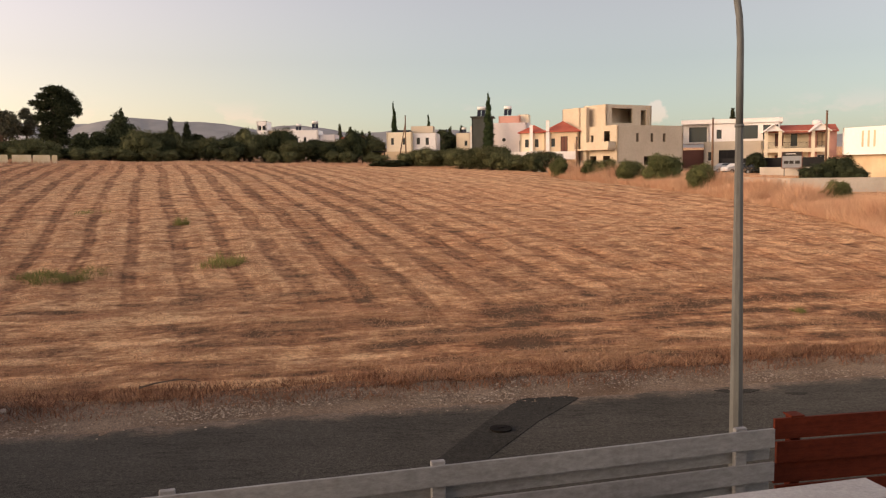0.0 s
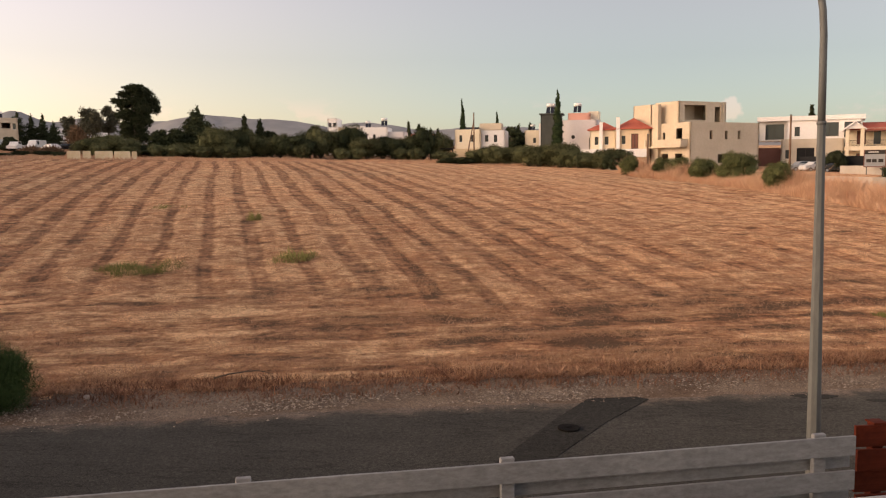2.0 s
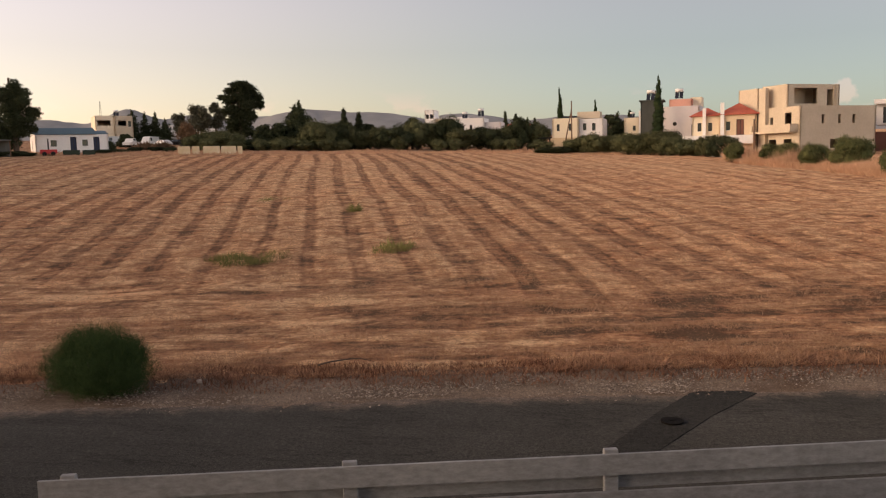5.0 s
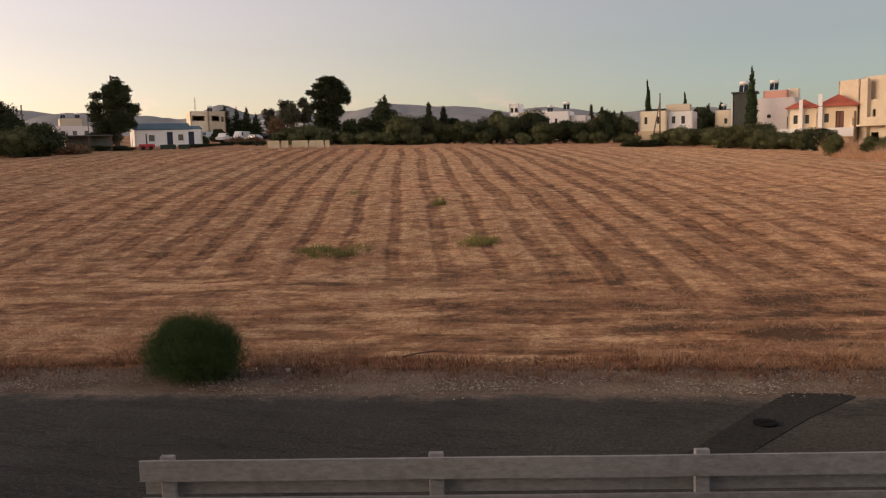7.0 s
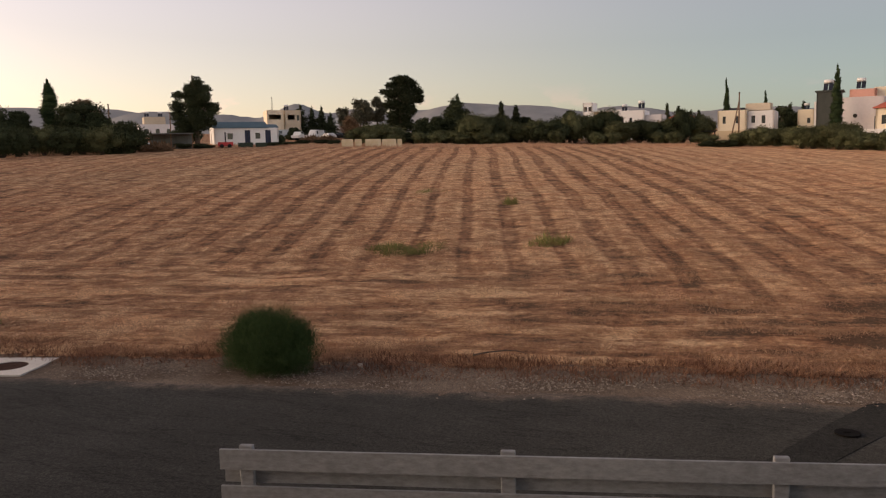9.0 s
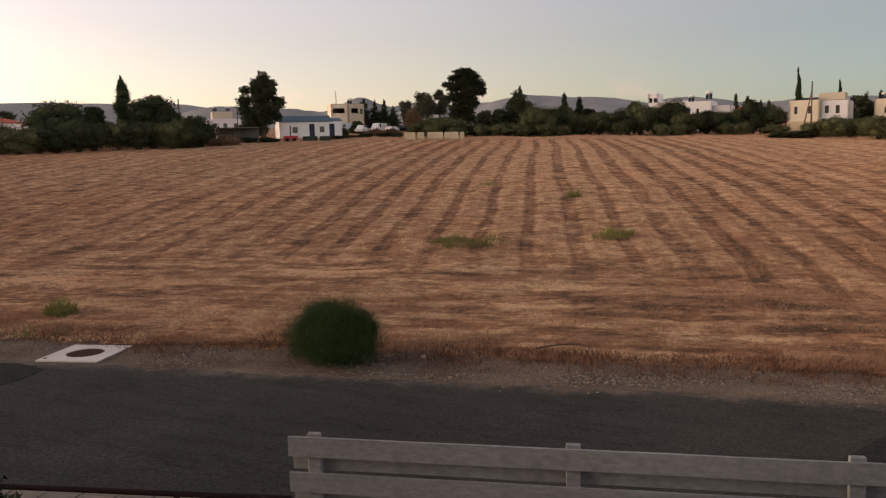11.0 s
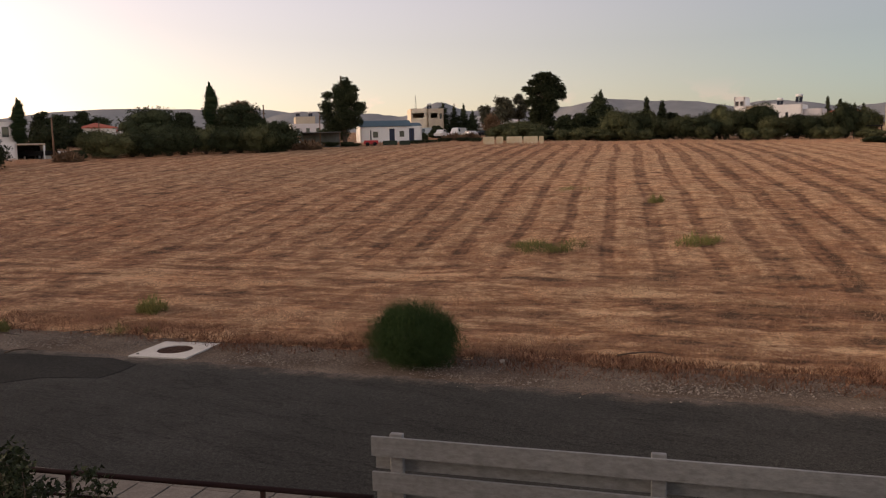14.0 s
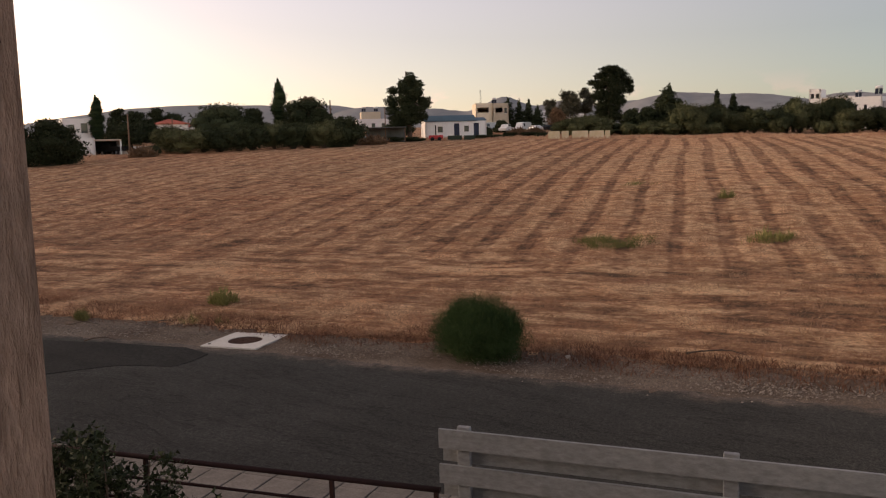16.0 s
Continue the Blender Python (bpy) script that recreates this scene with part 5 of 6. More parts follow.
slabs(h, "pillar", M_cream, (0.0, -0.5, 0, 0.5, 0.0, T - 0.12), (2.1, -0.5, 0, 2.6, 0.0, T - 0.12), (7.0, -0.5, 0, 7.5, 0.0, T - 0.12), (9.1, -0.5, 0, 9.6, 0.0, T - 0.12))
slabs(h, "balcony", M_cream, (0.0, -0.45, T - 3.5, 7.0, 1.98, T - 2.85), (7.5, -0.4, T - 3.5, 9.1, 1.98, T - 2.85))
railing(h, 0.5, 2.1, -0.3, T - 2.85)
railing(h, 2.6, 7.0, -0.3, T - 2.85)
railing(h, 7.5, 9.1, -0.3, T - 2.85)
slabs(h, "pink_wall", M_pink, (6.9, 1.9, 0, 8.15, 1.99, T - 0.25), (9.65, 1.9, 0, 11.06, 1.99, T - 0.25), (11.01, 1.9, 0, 11.06, 9.0, T - 0.25))
slabs(h, "awning", M_brownwall, (2.7, -1.4, T - 0.55, 6.9, 1.9, T - 0.4))
p = local(h, 8.6, 5.6, T + 0.75)
bm = bmesh.new()
tube(bm, [(0, 0, -0.9), (0, 0, 0.35), (0, 0, 0.75), (0, 0, 1.0), (0, 0, 1.1)], [0.55, 0.78, 0.8, 0.6, 0.15], 18)
wt = part("water_tank", bm, M_metal)
wt.matrix_world = Matrix.Translation(p)
tagged(wt, "round white rooftop water tank on a tiled roof", "water tank")

# white box on a stone storey
h = house_at(25.66, 106, 25.66 - 70, "white cubic house above a sandstone-clad ground floor")
B = h.location.z
T = 7.2 - B
block(h, 0, 0, T - 3.05, 13, 9, T, M_white, [(8.8, 1.4, 0.6, 1.3, "shutter")], (), ())
slabs(h, "shutter", M_sand, *[(x, -0.03, T - 2.2, x + 0.26, -0.002, T - 0.4) for x in (2.7, 3.5, 4.3)])
block(h, 0.5, 0.9, 0, 13, 9, T - 3.06, M_sand, [(8.0, 0.3, 1.2, 2.0, "door")], (), ())
slabs(h, "porch_slab", M_brownwall, (-1.6, 0.3, T - 3.3, 0.45, 5, T - 3.07))

# grey tower house, lilac house, cream house
h = house_at(2.1, 150, -4, "tall dark green-grey clad stair tower house")
B = h.location.z
T = 12.15 - B
block(h, 0, 0, 0, 3.6, 5, T, M_dark, (), [(2.0, T - 3.2, 0.5, 1.8)], ())
slabs(h, "roof_overhang", M_dark, (-0.25, -0.25, T + 0.01, 4.0, 5.3, T + 0.22))
block(h, -3.0, 2.2, 0, -0.35, 9, T - 2.6, M_cream, [(1.5, T - 4.9, 0.5, 0.9)], (), ())
slabs(h, "corner_pillar", M_white, (-0.34, 0.4, 0, -0.02, 0.9, T - 1.5))
solar_heater(local(h, 1.6, 2.5, T + 0.2), 1.35, -10)
solar_heater(local(h, -1.8, 5, T - 2.6), 0.8, -10)
h = house_at(3.55, 146, -8, "pale lilac cubic house with one round window")
B = h.location.z
T = 10.9 - B
block(h, 0, 0, 0, 5.9, 8, T, M_lilac, [(4.6, T - 5.3, 1.1, 2.2)], (), ())
bm = bmesh.new()
tube(bm, [(1.9, -0.05, T - 2.9), (1.9, 0.02, T - 2.9)], 0.34, 16)
part("round_window", bm, M_inside, h)
bm = bmesh.new()
tube(bm, [(1.9, -0.03, T - 2.9), (1.9, 0.01, T - 2.9)], 0.42, 16)
part("window_surround", bm, M_white, h)
block(h, 0.6, 3, T + 0.01, 4.4, 7, T + 1.35, M_pink, (), (), ())
slabs(h, "roof_room", M_cream, (4.0, 4, T + 0.01, 5.8, 7.5, T + 1.6))
slabs(h, "balcony", M_white, (4.2, -1.3, T - 6.3, 6.1, -0.01, T - 5.1))
solar_heater(local(h, 2.2, 3.5, T + 1.36), 1.25, -10)

# yellow house with red hipped roofs
h = house_at(5.3, 136, -6, "pale orange two-storey house with red hipped tile roofs")
B = h.location.z
T = 8.75 - B
block(h, 0, 2.2, 0, 4.2, 9, T, M_cream, [(0.8, T - 2.3, 0.6, 1.3), (2.4, T - 2.3, 0.6, 1.3)], [(2, T - 2.4, 0.9, 1.3)], ())
hip_roof(h, 0, 2.2, 4.2, 9, T + 0.13, 1.3)
block(h, 4.22, 0, 0, 9.6, 9, T, M_orange, [(1.0, T - 2.3, 0.6, 1.3), (2.5, T - 3.1, 1.1, 2.4, "door"), (0.9, 0.4, 1.2, 2.0, "door")], (), ())
hip_roof(h, 4.22, 0, 9.6, 9, T + 0.13, 1.75)
slabs(h, "balcony", M_white, (-1.5, 0.6, T - 4.6, 3.9, 2.18, T - 3.0), (4.3, -1.4, T - 4.4, 9.4, -0.02, T - 3.1))
slabs(h, "chimney", M_white, (1.6, 1.6, T - 3.0, 2.1, 2.1, T + 1.3), (4.4, -0.4, T - 3.0, 4.95, -0.02, T + 1.9))

# yellow house further left with a leaning pole in front
h = house_at(-3.74, 150, -8, "pale yellow two-storey house with sandy lower wall")
B = h.location.z
T = 9.75 - B
block(h, 0, 0, 0, 4.6, 9, T, M_cream, [(0.8, T - 2.2, 0.5, 1.2), (2.9, T - 2.2, 0.5, 1.2)], (), ())
block(h, 4.62, 0.8, 0, 8.9, 9, T - 0.2, M_white, [(0.7, T - 2.2, 0.6, 1.2), (2.3, T - 2.3, 0.6, 1.3), (1.6, 0.6, 1.0, 2.0, "door")], (), ())
slabs(h, "lower_wall", M_sand, (-0.2, -0.25, 0, 4.4, -0.01, T - 3.4))
slabs(h, "roof_room", M_bare, (4.0, 4, T + 0.01, 8.0, 8.5, T + 1.2))
slabs(h, "panel_rack", M_panel, (1.5, 3, T + 0.01, 4.0, 5, T + 0.5))
slabs(h, "carport", M_inside, (-4.8, 0.6, 2.1, -0.4, 4.4, 2.3), (-4.7, 0.7, 0, -4.5, 0.9, 2.1), (-0.7, 0.7, 0, -0.5, 0.9, 2.1))

# white houses behind the hedge
h = house_at(-12.4, 175, -12, "low white house with a small square tower")
B = h.location.z
T = 11.4 - B
block(h, 0, 0, 0, 2.0, 5, T + 1.9, M_white, [(0.25, T + 0.1, 0.6, 0.9, "hole"), (1.15, T + 0.1, 0.6, 0.9, "hole")], (), ())
block(h, 2.02, 1.5, 0, 8.2, 8, T, M_cream, [(2.2, T - 2.6, 0.9, 1.9, "door"), (4.4, T - 2.3, 0.8, 1.0)], (), ())
slabs(h, "roof_overhang", M_white, (1.9, 0.6, T + 0.01, 8.6, 8.3, T + 0.25))
h = house_at(-10.35, 168, -10, "plain white flat-roofed house with water heaters")
B = h.location.z
T = 11.1 - B
block(h, 0, 0, 0, 5.9, 7, T, M_white, [(1.4, T - 2.5, 0.5, 1.1), (3.0, T - 2.5, 0.5, 1.1)], (), (), 0.15)
block(h, 5.92, 0.6, 0, 9.2, 7, T - 0.9, M_lilac, (), (), ())
solar_heater(local(h, 1.6, 3, T), 1.0, 5)
solar_heater(local(h, 4.9, 3, T + 0.35), 1.15, 5)
h = house_at(-6.7, 190, 0, "small house with a low red tiled roof")
B = h.location.z
block(h, 0, 0, 0, 5, 6, 10.2 - B, M_sand, (), (), ())
hip_roof(h, 0, 0, 5, 6, 10.3 - B, 1.0)

# white cottage with blue roof and doors
h = house_at(-37.2, 146, 8, "white single-storey cottage with blue roof and doors")
B = h.location.z
T = 8.75 - B
block(h, 0, 0, 0, 10.9, 5.2, T, M_white, [(2.2, T - 1.9, 0.9, 1.0), (5.1, T - 2.75, 0.95, 2.35, "bluedoor"), (6.9, T - 1.85, 0.85, 1.0), (8.6, T - 2.7, 0.95, 2.3, "bluedoor")], [(1.6, T - 2.6, 0.8, 1.8, "white")], ())
gable_roof(h, 0, 0, 9.0, 5.2, T + 0.02, 1.0, M_bluewood, "x", 0.18, 0.1)
gable_roof(h, 9.2, 0.3, 10.9, 5.0, T + 0.02, 0.55, M_bluewood, "x", 0.12, 0.1)

# yard buildings beyond it
h = house_at(-33.7, 190, 6, "pale yellow flat-roofed two-storey house with roof void")
B = h.location.z
T = 14.1 - B
# the wings' two colours stand for one lit and one shaded face
block(h, 0, 0, 0, 3.8, 8, T, M_cream, [(0.4, T - 2.1, 2.6, 1.1, "hole")], (), ())
block(h, 3.82, -0.6, 0, 7.4, 8, T - 0.1, M_bare, [(0.6, T - 2.2, 1.6, 1.1, "hole"), (2.6, T - 2.4, 0.6, 1.2), (0.8, T - 5.4, 1.8, 1.4)], (), ())
solar_heater(local(h, 4.6, 3, T - 0.1), 1.0, 30)
bm = bmesh.new()
for x in (-0.2, 0.2):
    tube(bm, [(x, 0, 0), (x * 0.3, 0, 3.2)], 0.035, 5)
for k in range(6):
    box(bm, -0.2, -0.02, 0.3 + 0.5 * k, 0.2, 0.02, 0.35 + 0.5 * k)
an = part("antenna_mast", bm, M_galv)
an.matrix_world = Matrix.Translation(local(h, 1.6, 4, T))
tagged(an, "thin lattice antenna mast on a roof", "antenna")
h = house_at(-30.0, 200, 4, "long low white warehouse with flat roof")
B = h.location.z
T = 12.4 - B
block(h, 0, 0, 0, 13.2, 9, T, M_white, [(6.0, 0.4, 2.6, 2.4, "garage")], (), ())
slabs(h, "canopy", M_white, (0.2, -2.6, T - 3.1, 6.5, -0.01, T - 2.8))
h = house_at(-41.8, 230, 5, "brown hillside house with clutter on its roof")
B = h.location.z
T = 12.9 - B
block(h, 0, 0, 0, 9.5, 8, T, M_lilac, [(1.2, T - 2.4, 1.0, 1.2), (4.0, T - 2.4, 1.0, 1.2), (6.8, T - 2.4, 1.0, 1.2)], (), ())
block(h, 1.5, 2, T + 0.01, 6.8, 7, T + 2.0, M_bare, (), (), ())
solar_heater(local(h, 5.6, 2.6, T + 2.0), 1.0, 40)
solar_heater(local(h, 2.2, 2.6, T + 2.0), 1.0, 40)
h = house_at(-55.0, 175, 6, "low white house with a red tiled roof")
B = h.location.z
T = 10.4 - B
block(h, 0, 0, 0, 6.6, 7, T, M_white, [(1.4, T - 2.2, 0.9, 1.2), (4.2, T - 2.2, 0.9, 1.2)], (), ())
hip_roof(h, 0, 0, 6.6, 7, T + 0.13, 1.1)
gable_roof(h, 7.0, 0.5, 10.6, 7, T - 0.5, 1.0, M_tile, "y", 0.3)
block(h, 7.0, 0.5, 0, 10.6, 7, T - 0.52, M_white, [(1.2, T - 2.4, 0.9, 1.2)], (), ())
h = house_at(-59.6, 116, 8, "white shed with an open dark lean-to")
B = h.location.z
T = 6.5 - B
block(h, 0, 0, 0, 2.0, 4.5, T, M_white, (), (), ())
slabs(h, "lean_to_roof", M_bare, (-1.8, 0.3, T - 0.25, -0.02, 4.5, T - 0.1), (2.02, -0.2, T - 0.35, 5.2, 4.6, T - 0.18))
slabs(h, "side_wall", M_white, (-1.8, 1.4, 0, -0.02, 1.6, T - 0.26), (5.0, -0.1, 0, 5.2, 4.5, T - 0.36), (5.3, 0.6, 0, 9.5, 0.8, 1.3))
slabs(h, "back_wall", M_inside, (2.02, 4.3, 0, 5.0, 4.5, T - 0.36))
h = house_at(-60.4, 150, 8, "two-storey white house beside cypress")
B = h.location.z
T = 10.6 - B
block(h, 0, 0, 0, 4.6, 6, T, M_white, [(0.8, T - 2.3, 1.0, 1.3), (2.8, T - 2.4, 1.0, 1.6)], (), ())
h = house_at(-41.3, 133, 0, "low open farm shelter with flat metal roof", name="shelter")
slabs(h, "roof", M_galv, (0, 0, 2.4, 6.5, 3.5, 2.52))
slabs(h, "post", M_pole, (0.1, 0.1, 0, 0.25, 0.25, 2.39), (3.1, 0.1, 0, 3.25, 0.25, 2.39), (6.2, 0.1, 0, 6.35, 0.25, 2.39))
slabs(h, "back_wall", M_galv, (0.1, 3.3, 0, 6.4, 3.45, 2.39))

# ---- walls, poles, blocks ----
def wall_run(a, b, z0, z1, th, material, label):
    a, b = Vector(a), Vector(b)
    bm = bmesh.new()
    d = b - a
    box(bm, 0, 0, z0, d.length, th, z1, pose(a.x, a.y, 0, 0, 0, math.degrees(math.atan2(d.y, d.x))))
    box(bm, -0.03, -0.03, z1 + 0.003, d.length + 0.03, th + 0.03, z1 + 0.07, pose(a.x, a.y, 0, 0, 0, math.degrees(math.atan2(d.y, d.x))))
    return tagged(part("boundary_wall", bm, material), label, "wall", kind="structure")


c0, c1, c2 = spot(17.2, 88), spot(22.7, 74), spot(31, 76)
M_wall = mottled("weathered_wall_render", (0.4, 0.355, 0.3), (0.5, 0.45, 0.385), 0.5, 6)
wall_run(c0[:2], c1[:2], 0.0, 2.1, 0.22, M_wall, "low cream rendered boundary wall by the bank")
wall_run(c1[:2], c2[:2], 0.0, 2.1, 0.22, M_wall, "low grey concrete boundary wall by the bank")
wall_run(spot(18.6, 131)[:2], spot(24.6, 128)[:2], 1.5, 4.0, 0.15, M_blackfence, "black screen fence before the villas")
wall_run(spot(20.9, 122)[:2], spot(24.5, 116)[:2], 1.0, 2.7, 0.2, M_wall, "cream wall behind the parked cars")
wall_run(spot(6.6, 118)[:2], spot(8.2, 113)[:2], 1.0, 3.2, 0.2, M_concrete, "short pale concrete wall among the bushes")


def pole(az, d, ztop, r, label, lean=0.0):
    p = spot(az, d)
    ob = empty("utility_pole", pose(p.x, p.y, p.z, 0, lean, -az), label, "utility pole", "utility poles")
    bm = bmesh.new()
    tube(bm, [(0, 0, -0.3), (0, 0, ztop - p.z)], [r, r * 0.7], 8)
    part("pole", bm, M_pole, ob)
    bm = bmesh.new()
    box(bm, -0.13, -0.13, ztop - p.z - 0.02, 0.13, 0.13, ztop - p.z + 0.1)
    part("cap", bm, M_galv, ob)


pole(-2.44, 146, 12.4, 0.14, "brown wooden utility pole by the yellow house")
pole(-3.0, 144, 11.0, 0.12, "leaning wooden brace pole by the yellow house", 11)
pole(18.0, 112, 9.1, 0.15, "brown wooden utility pole by the villas")
pole(24.75, 108, 9.3, 0.15, "brown wooden utility pole by the pink house")
pole(9.2, 118, 7.3, 0.16, "short pale wooden pole by the concrete villa")
pole(-43.6, 140, 12.3, 0.13, "dark wooden utility pole behind the trees")
pole(-39.9, 175, 13.0, 0.13, "dark wooden utility pole by the farm")
pole(-28.3, 195, 14.0, 0.15, "brown wooden utility pole by the warehouse")
pole(-56.6, 112, 9.3, 0.12, "dark wooden utility pole by the shed")
pole(-53.9, 120, 9.0, 0.1, "dark wooden utility pole among the shrubs")

M_stain = mottled("stained_yellow_concrete", (0.6, 0.47, 0.28), (0.74, 0.64, 0.46), 0.9, 5.0, 0.9, 0.2, 0.3, 0.01)
for a0, a1, d in ((-28.85, -28.05, 140.5), (-27.95, -27.45, 140.7), (-27.25, -26.15, 141), (-26.1, -25.1, 141), (-25.05, -24.7, 141)):
    p = spot((a0 + a1) / 2, d)
    w = radians(a1 - a0) * d
    bm = bmesh.new()
    box(bm, -w / 2 + 0.04, -0.35, -0.1, w / 2 - 0.04, 0.35, 1.35)
    bevel(bm, 0.06, 2)
    o = part("concrete_block", bm, M_stain)
    o.matrix_world = pose(p.x, p.y, p.z, 0, 0, -(a0 + a1) / 2)
    tagged(o, "stained yellowish concrete block at the field's edge", "concrete block", "row of concrete blocks")

# ---- vehicles ----
def car(az, d, turn, paint, label, kind="car", z=None):
    p = spot(az, d, z)
    ob = empty(kind, pose(p.x, p.y, p.z, 0, 0, -az + turn), label, kind, "parked vehicles")
    if kind == "car":
        prof = [(-2.1, 0.35), (-2.12, 0.75), (-1.9, 0.95), (-1.2, 1.0), (-0.6, 1.42), (0.9, 1.45), (1.75, 1.0), (2.08, 0.92), (2.12, 0.4)]
        glass = [(-1.05, 1.02), (-0.55, 1.38), (0.85, 1.4), (1.5, 1.02)]
    elif kind == "van":
        prof = [(-2.3, 0.35), (-2.35, 0.9), (-2.0, 1.1), (-1.5, 1.9), (-1.1, 2.05), (2.3, 2.05), (2.35, 0.4)]
        glass = [(-1.95, 1.15), (-1.5, 1.8), (-0.6, 1.8), (-0.6, 1.15)]
    else:
        prof = [(-2.6, 0.45), (-2.65, 0.95), (-1.6, 1.1), (-1.1, 1.75), (0.1, 1.78), (0.25, 1.1), (2.55, 1.1), (2.6, 0.5)]
        glass = [(-1.45, 1.15), (-1.05, 1.68), (0.0, 1.68), (0.1, 1.15)]
    bm = bmesh.new()
    for y in (-0.85, 0.85):
        vs = [bm.verts.new((x, y * (0.88 if zz > 1.2 else 1), zz)) for x, zz in prof]
        bm.faces.new(vs)
        if y < 0:
            first = vs
    n = len(prof)
    for i in range(n):
        bm.faces.new((first[i], first[(i + 1) % n], vs[(i + 1) % n], vs[i]))
    bmesh.ops.recalc_face_normals(bm, faces=bm.faces)
    part("body", bm, paint, ob)
    for y in (-0.86, 0.86):
        bm = bmesh.new()
        a = [bm.verts.new((x, y * (0.97 if zz < 1.2 else 0.9), zz)) for x, zz in glass]
        b = [bm.verts.new((x, y * (0.93 if zz < 1.2 else 0.86), zz)) for x, zz in glass]
        bm.faces.new(a)
        bm.faces.new(b[::-1])
        for i in range(4):
            bm.faces.new((a[i], a[(i + 1) % 4], b[(i + 1) % 4], b[i]))
        part("side_window", bm, M_glass, ob)
    for x in (-1.35, 1.35):
        for y in (-0.9, 0.74):
            wh = new("wheel", None)
            wh.parent = ob
            wh.matrix_local = pose(x, y, 0.32)
            bm = bmesh.new()
            tube(bm, [(0, 0, 0), (0, 0.18, 0)], 0.32, 14)
            part("tyre", bm, M_tyre, wh)
            bm = bmesh.new()
            tube(bm, [(0, -0.012, 0), (0, 0.03, 0)], 0.19, 12)
            part("rim", bm, M_cargrey, wh)


car(20.45, 128, 35, M_carblack, "black hatchback car parked by the wall")
car(18.75, 131, 25, M_cargrey, "silver car parked behind the bushes")
car(19.5, 130, 35, M_carwhite, "white car parked behind the bushes")
p = spot(22.8, 117)
sign = empty("billboard", pose(p.x, p.y, p.z, 0, 0, -22.8), "framed advertising board with dark heading on two legs", "billboard")
top = 4.75 - p.z
bm = bmesh.new()
box(bm, -1.15, 0.0, top - 2.05, 1.15, 0.06, top - 0.55)
part("panel", bm, M_cargrey, sign, "pale grey printed lower panel")
bm = bmesh.new()
box(bm, -1.15, 0.0, top - 0.545, 1.15, 0.06, top - 0.05)
part("heading", bm, M_inside, sign, "dark heading strip")
for i, (x, w, z) in enumerate(((-0.75, 0.9, 0.33), (0.02, 0.4, 0.33))):
    bm = bmesh.new()
    box(bm, x, -0.02, top - z, x + w, -0.002, top - z + 0.1)
    part("writing_bar", bm, M_white, sign)
for x, w in ((-0.95, 0.55), (-0.3, 0.5), (0.4, 0.55)):
    bm = bmesh.new()
    box(bm, x, -0.02, top - 1.55, x + w, -0.002, top - 1.15)
    bevel(bm, 0.008)
    part("printed_shape", bm, M_inside, sign)
bm = bmesh.new()
for q in ((-1.25, -0.03, top - 2.15, -1.151, 0.09, top), (1.151, -0.03, top - 2.15, 1.25, 0.09, top), (-1.15, -0.03, top - 2.15, 1.15, 0.09, top - 2.051), (-1.15, -0.03, top - 0.049, 1.15, 0.09, top)):
    box(bm, *q)
part("frame", bm, M_brownwall, sign)
for x in (-0.9, 0.9):
    bm = bmesh.new()
    box(bm, x - 0.06, 0.1, -0.2, x + 0.06, 0.2, top - 0.1)
    part("leg", bm, M_galv, sign)
car(-31.6, 176, 68, M_carwhite, "white pickup truck parked in the yard", "pickup")
car(-30.5, 182, 62, M_carwhite, "white panel van parked in the yard", "van")
car(-29.7, 176, -62, M_carwhite, "white car parked in the yard")
car(-28.9, 180, 15, M_carblack, "dark car parked in the yard")
car(-32.6, 186, 5, M_cargrey, "grey van parked beside the yellow house", "van")
car(-42.0, 128, 20, M_cargrey, "grey car parked behind the round tree")
car(-57.5, 119, -50, M_carblack, "dark pickup under the lean-to roof", "pickup")

# farm odds and ends by the cottage
p = spot(-36.5, 140)
ob = empty("red_trailer", pose(p.x, p.y, p.z, 0, 0, 38), "small bright red farm trailer by the cottage", "trailer")
bm = bmesh.new()
box(bm, -1.2, -0.6, 0.35, 1.2, 0.6, 0.95)
bevel(bm, 0.06)
part("body", bm, M_red, ob)
for x in (-0.6, 0.6):
    bm = bmesh.new()
    tube(bm, [(x, -0.72, 0.33), (x, -0.56, 0.33)], 0.33, 12)
    part("wheel", bm, M_tyre, ob)
bm = bmesh.new()
box(bm, -0.1, -0.1, 0.95, 0.1, 0.1, 2.6)
part("post", bm, M_inside, ob)
for a, w in ((-35.2, 2.4), (-34.2, 1.8)):
    p = spot(a, 141)
    bm = bmesh.new()
    box(bm, -w / 2, -0.5, 0.0, w / 2, 0.5, 0.8)
    bevel(bm, 0.05)
    o = part("feed_trough", bm, mottled("dark_green_steel", (0.03, 0.045, 0.03), (0.05, 0.065, 0.045)))
    o.matrix_world = pose(p.x, p.y, p.z, 0, 0, -a)
    tagged(o, "dark green steel trough beside the cottage", "trough", "farm troughs")

# ---- trees and shrubs ----
# black-green pine by the cottage
p = spot(-38.25, 143)
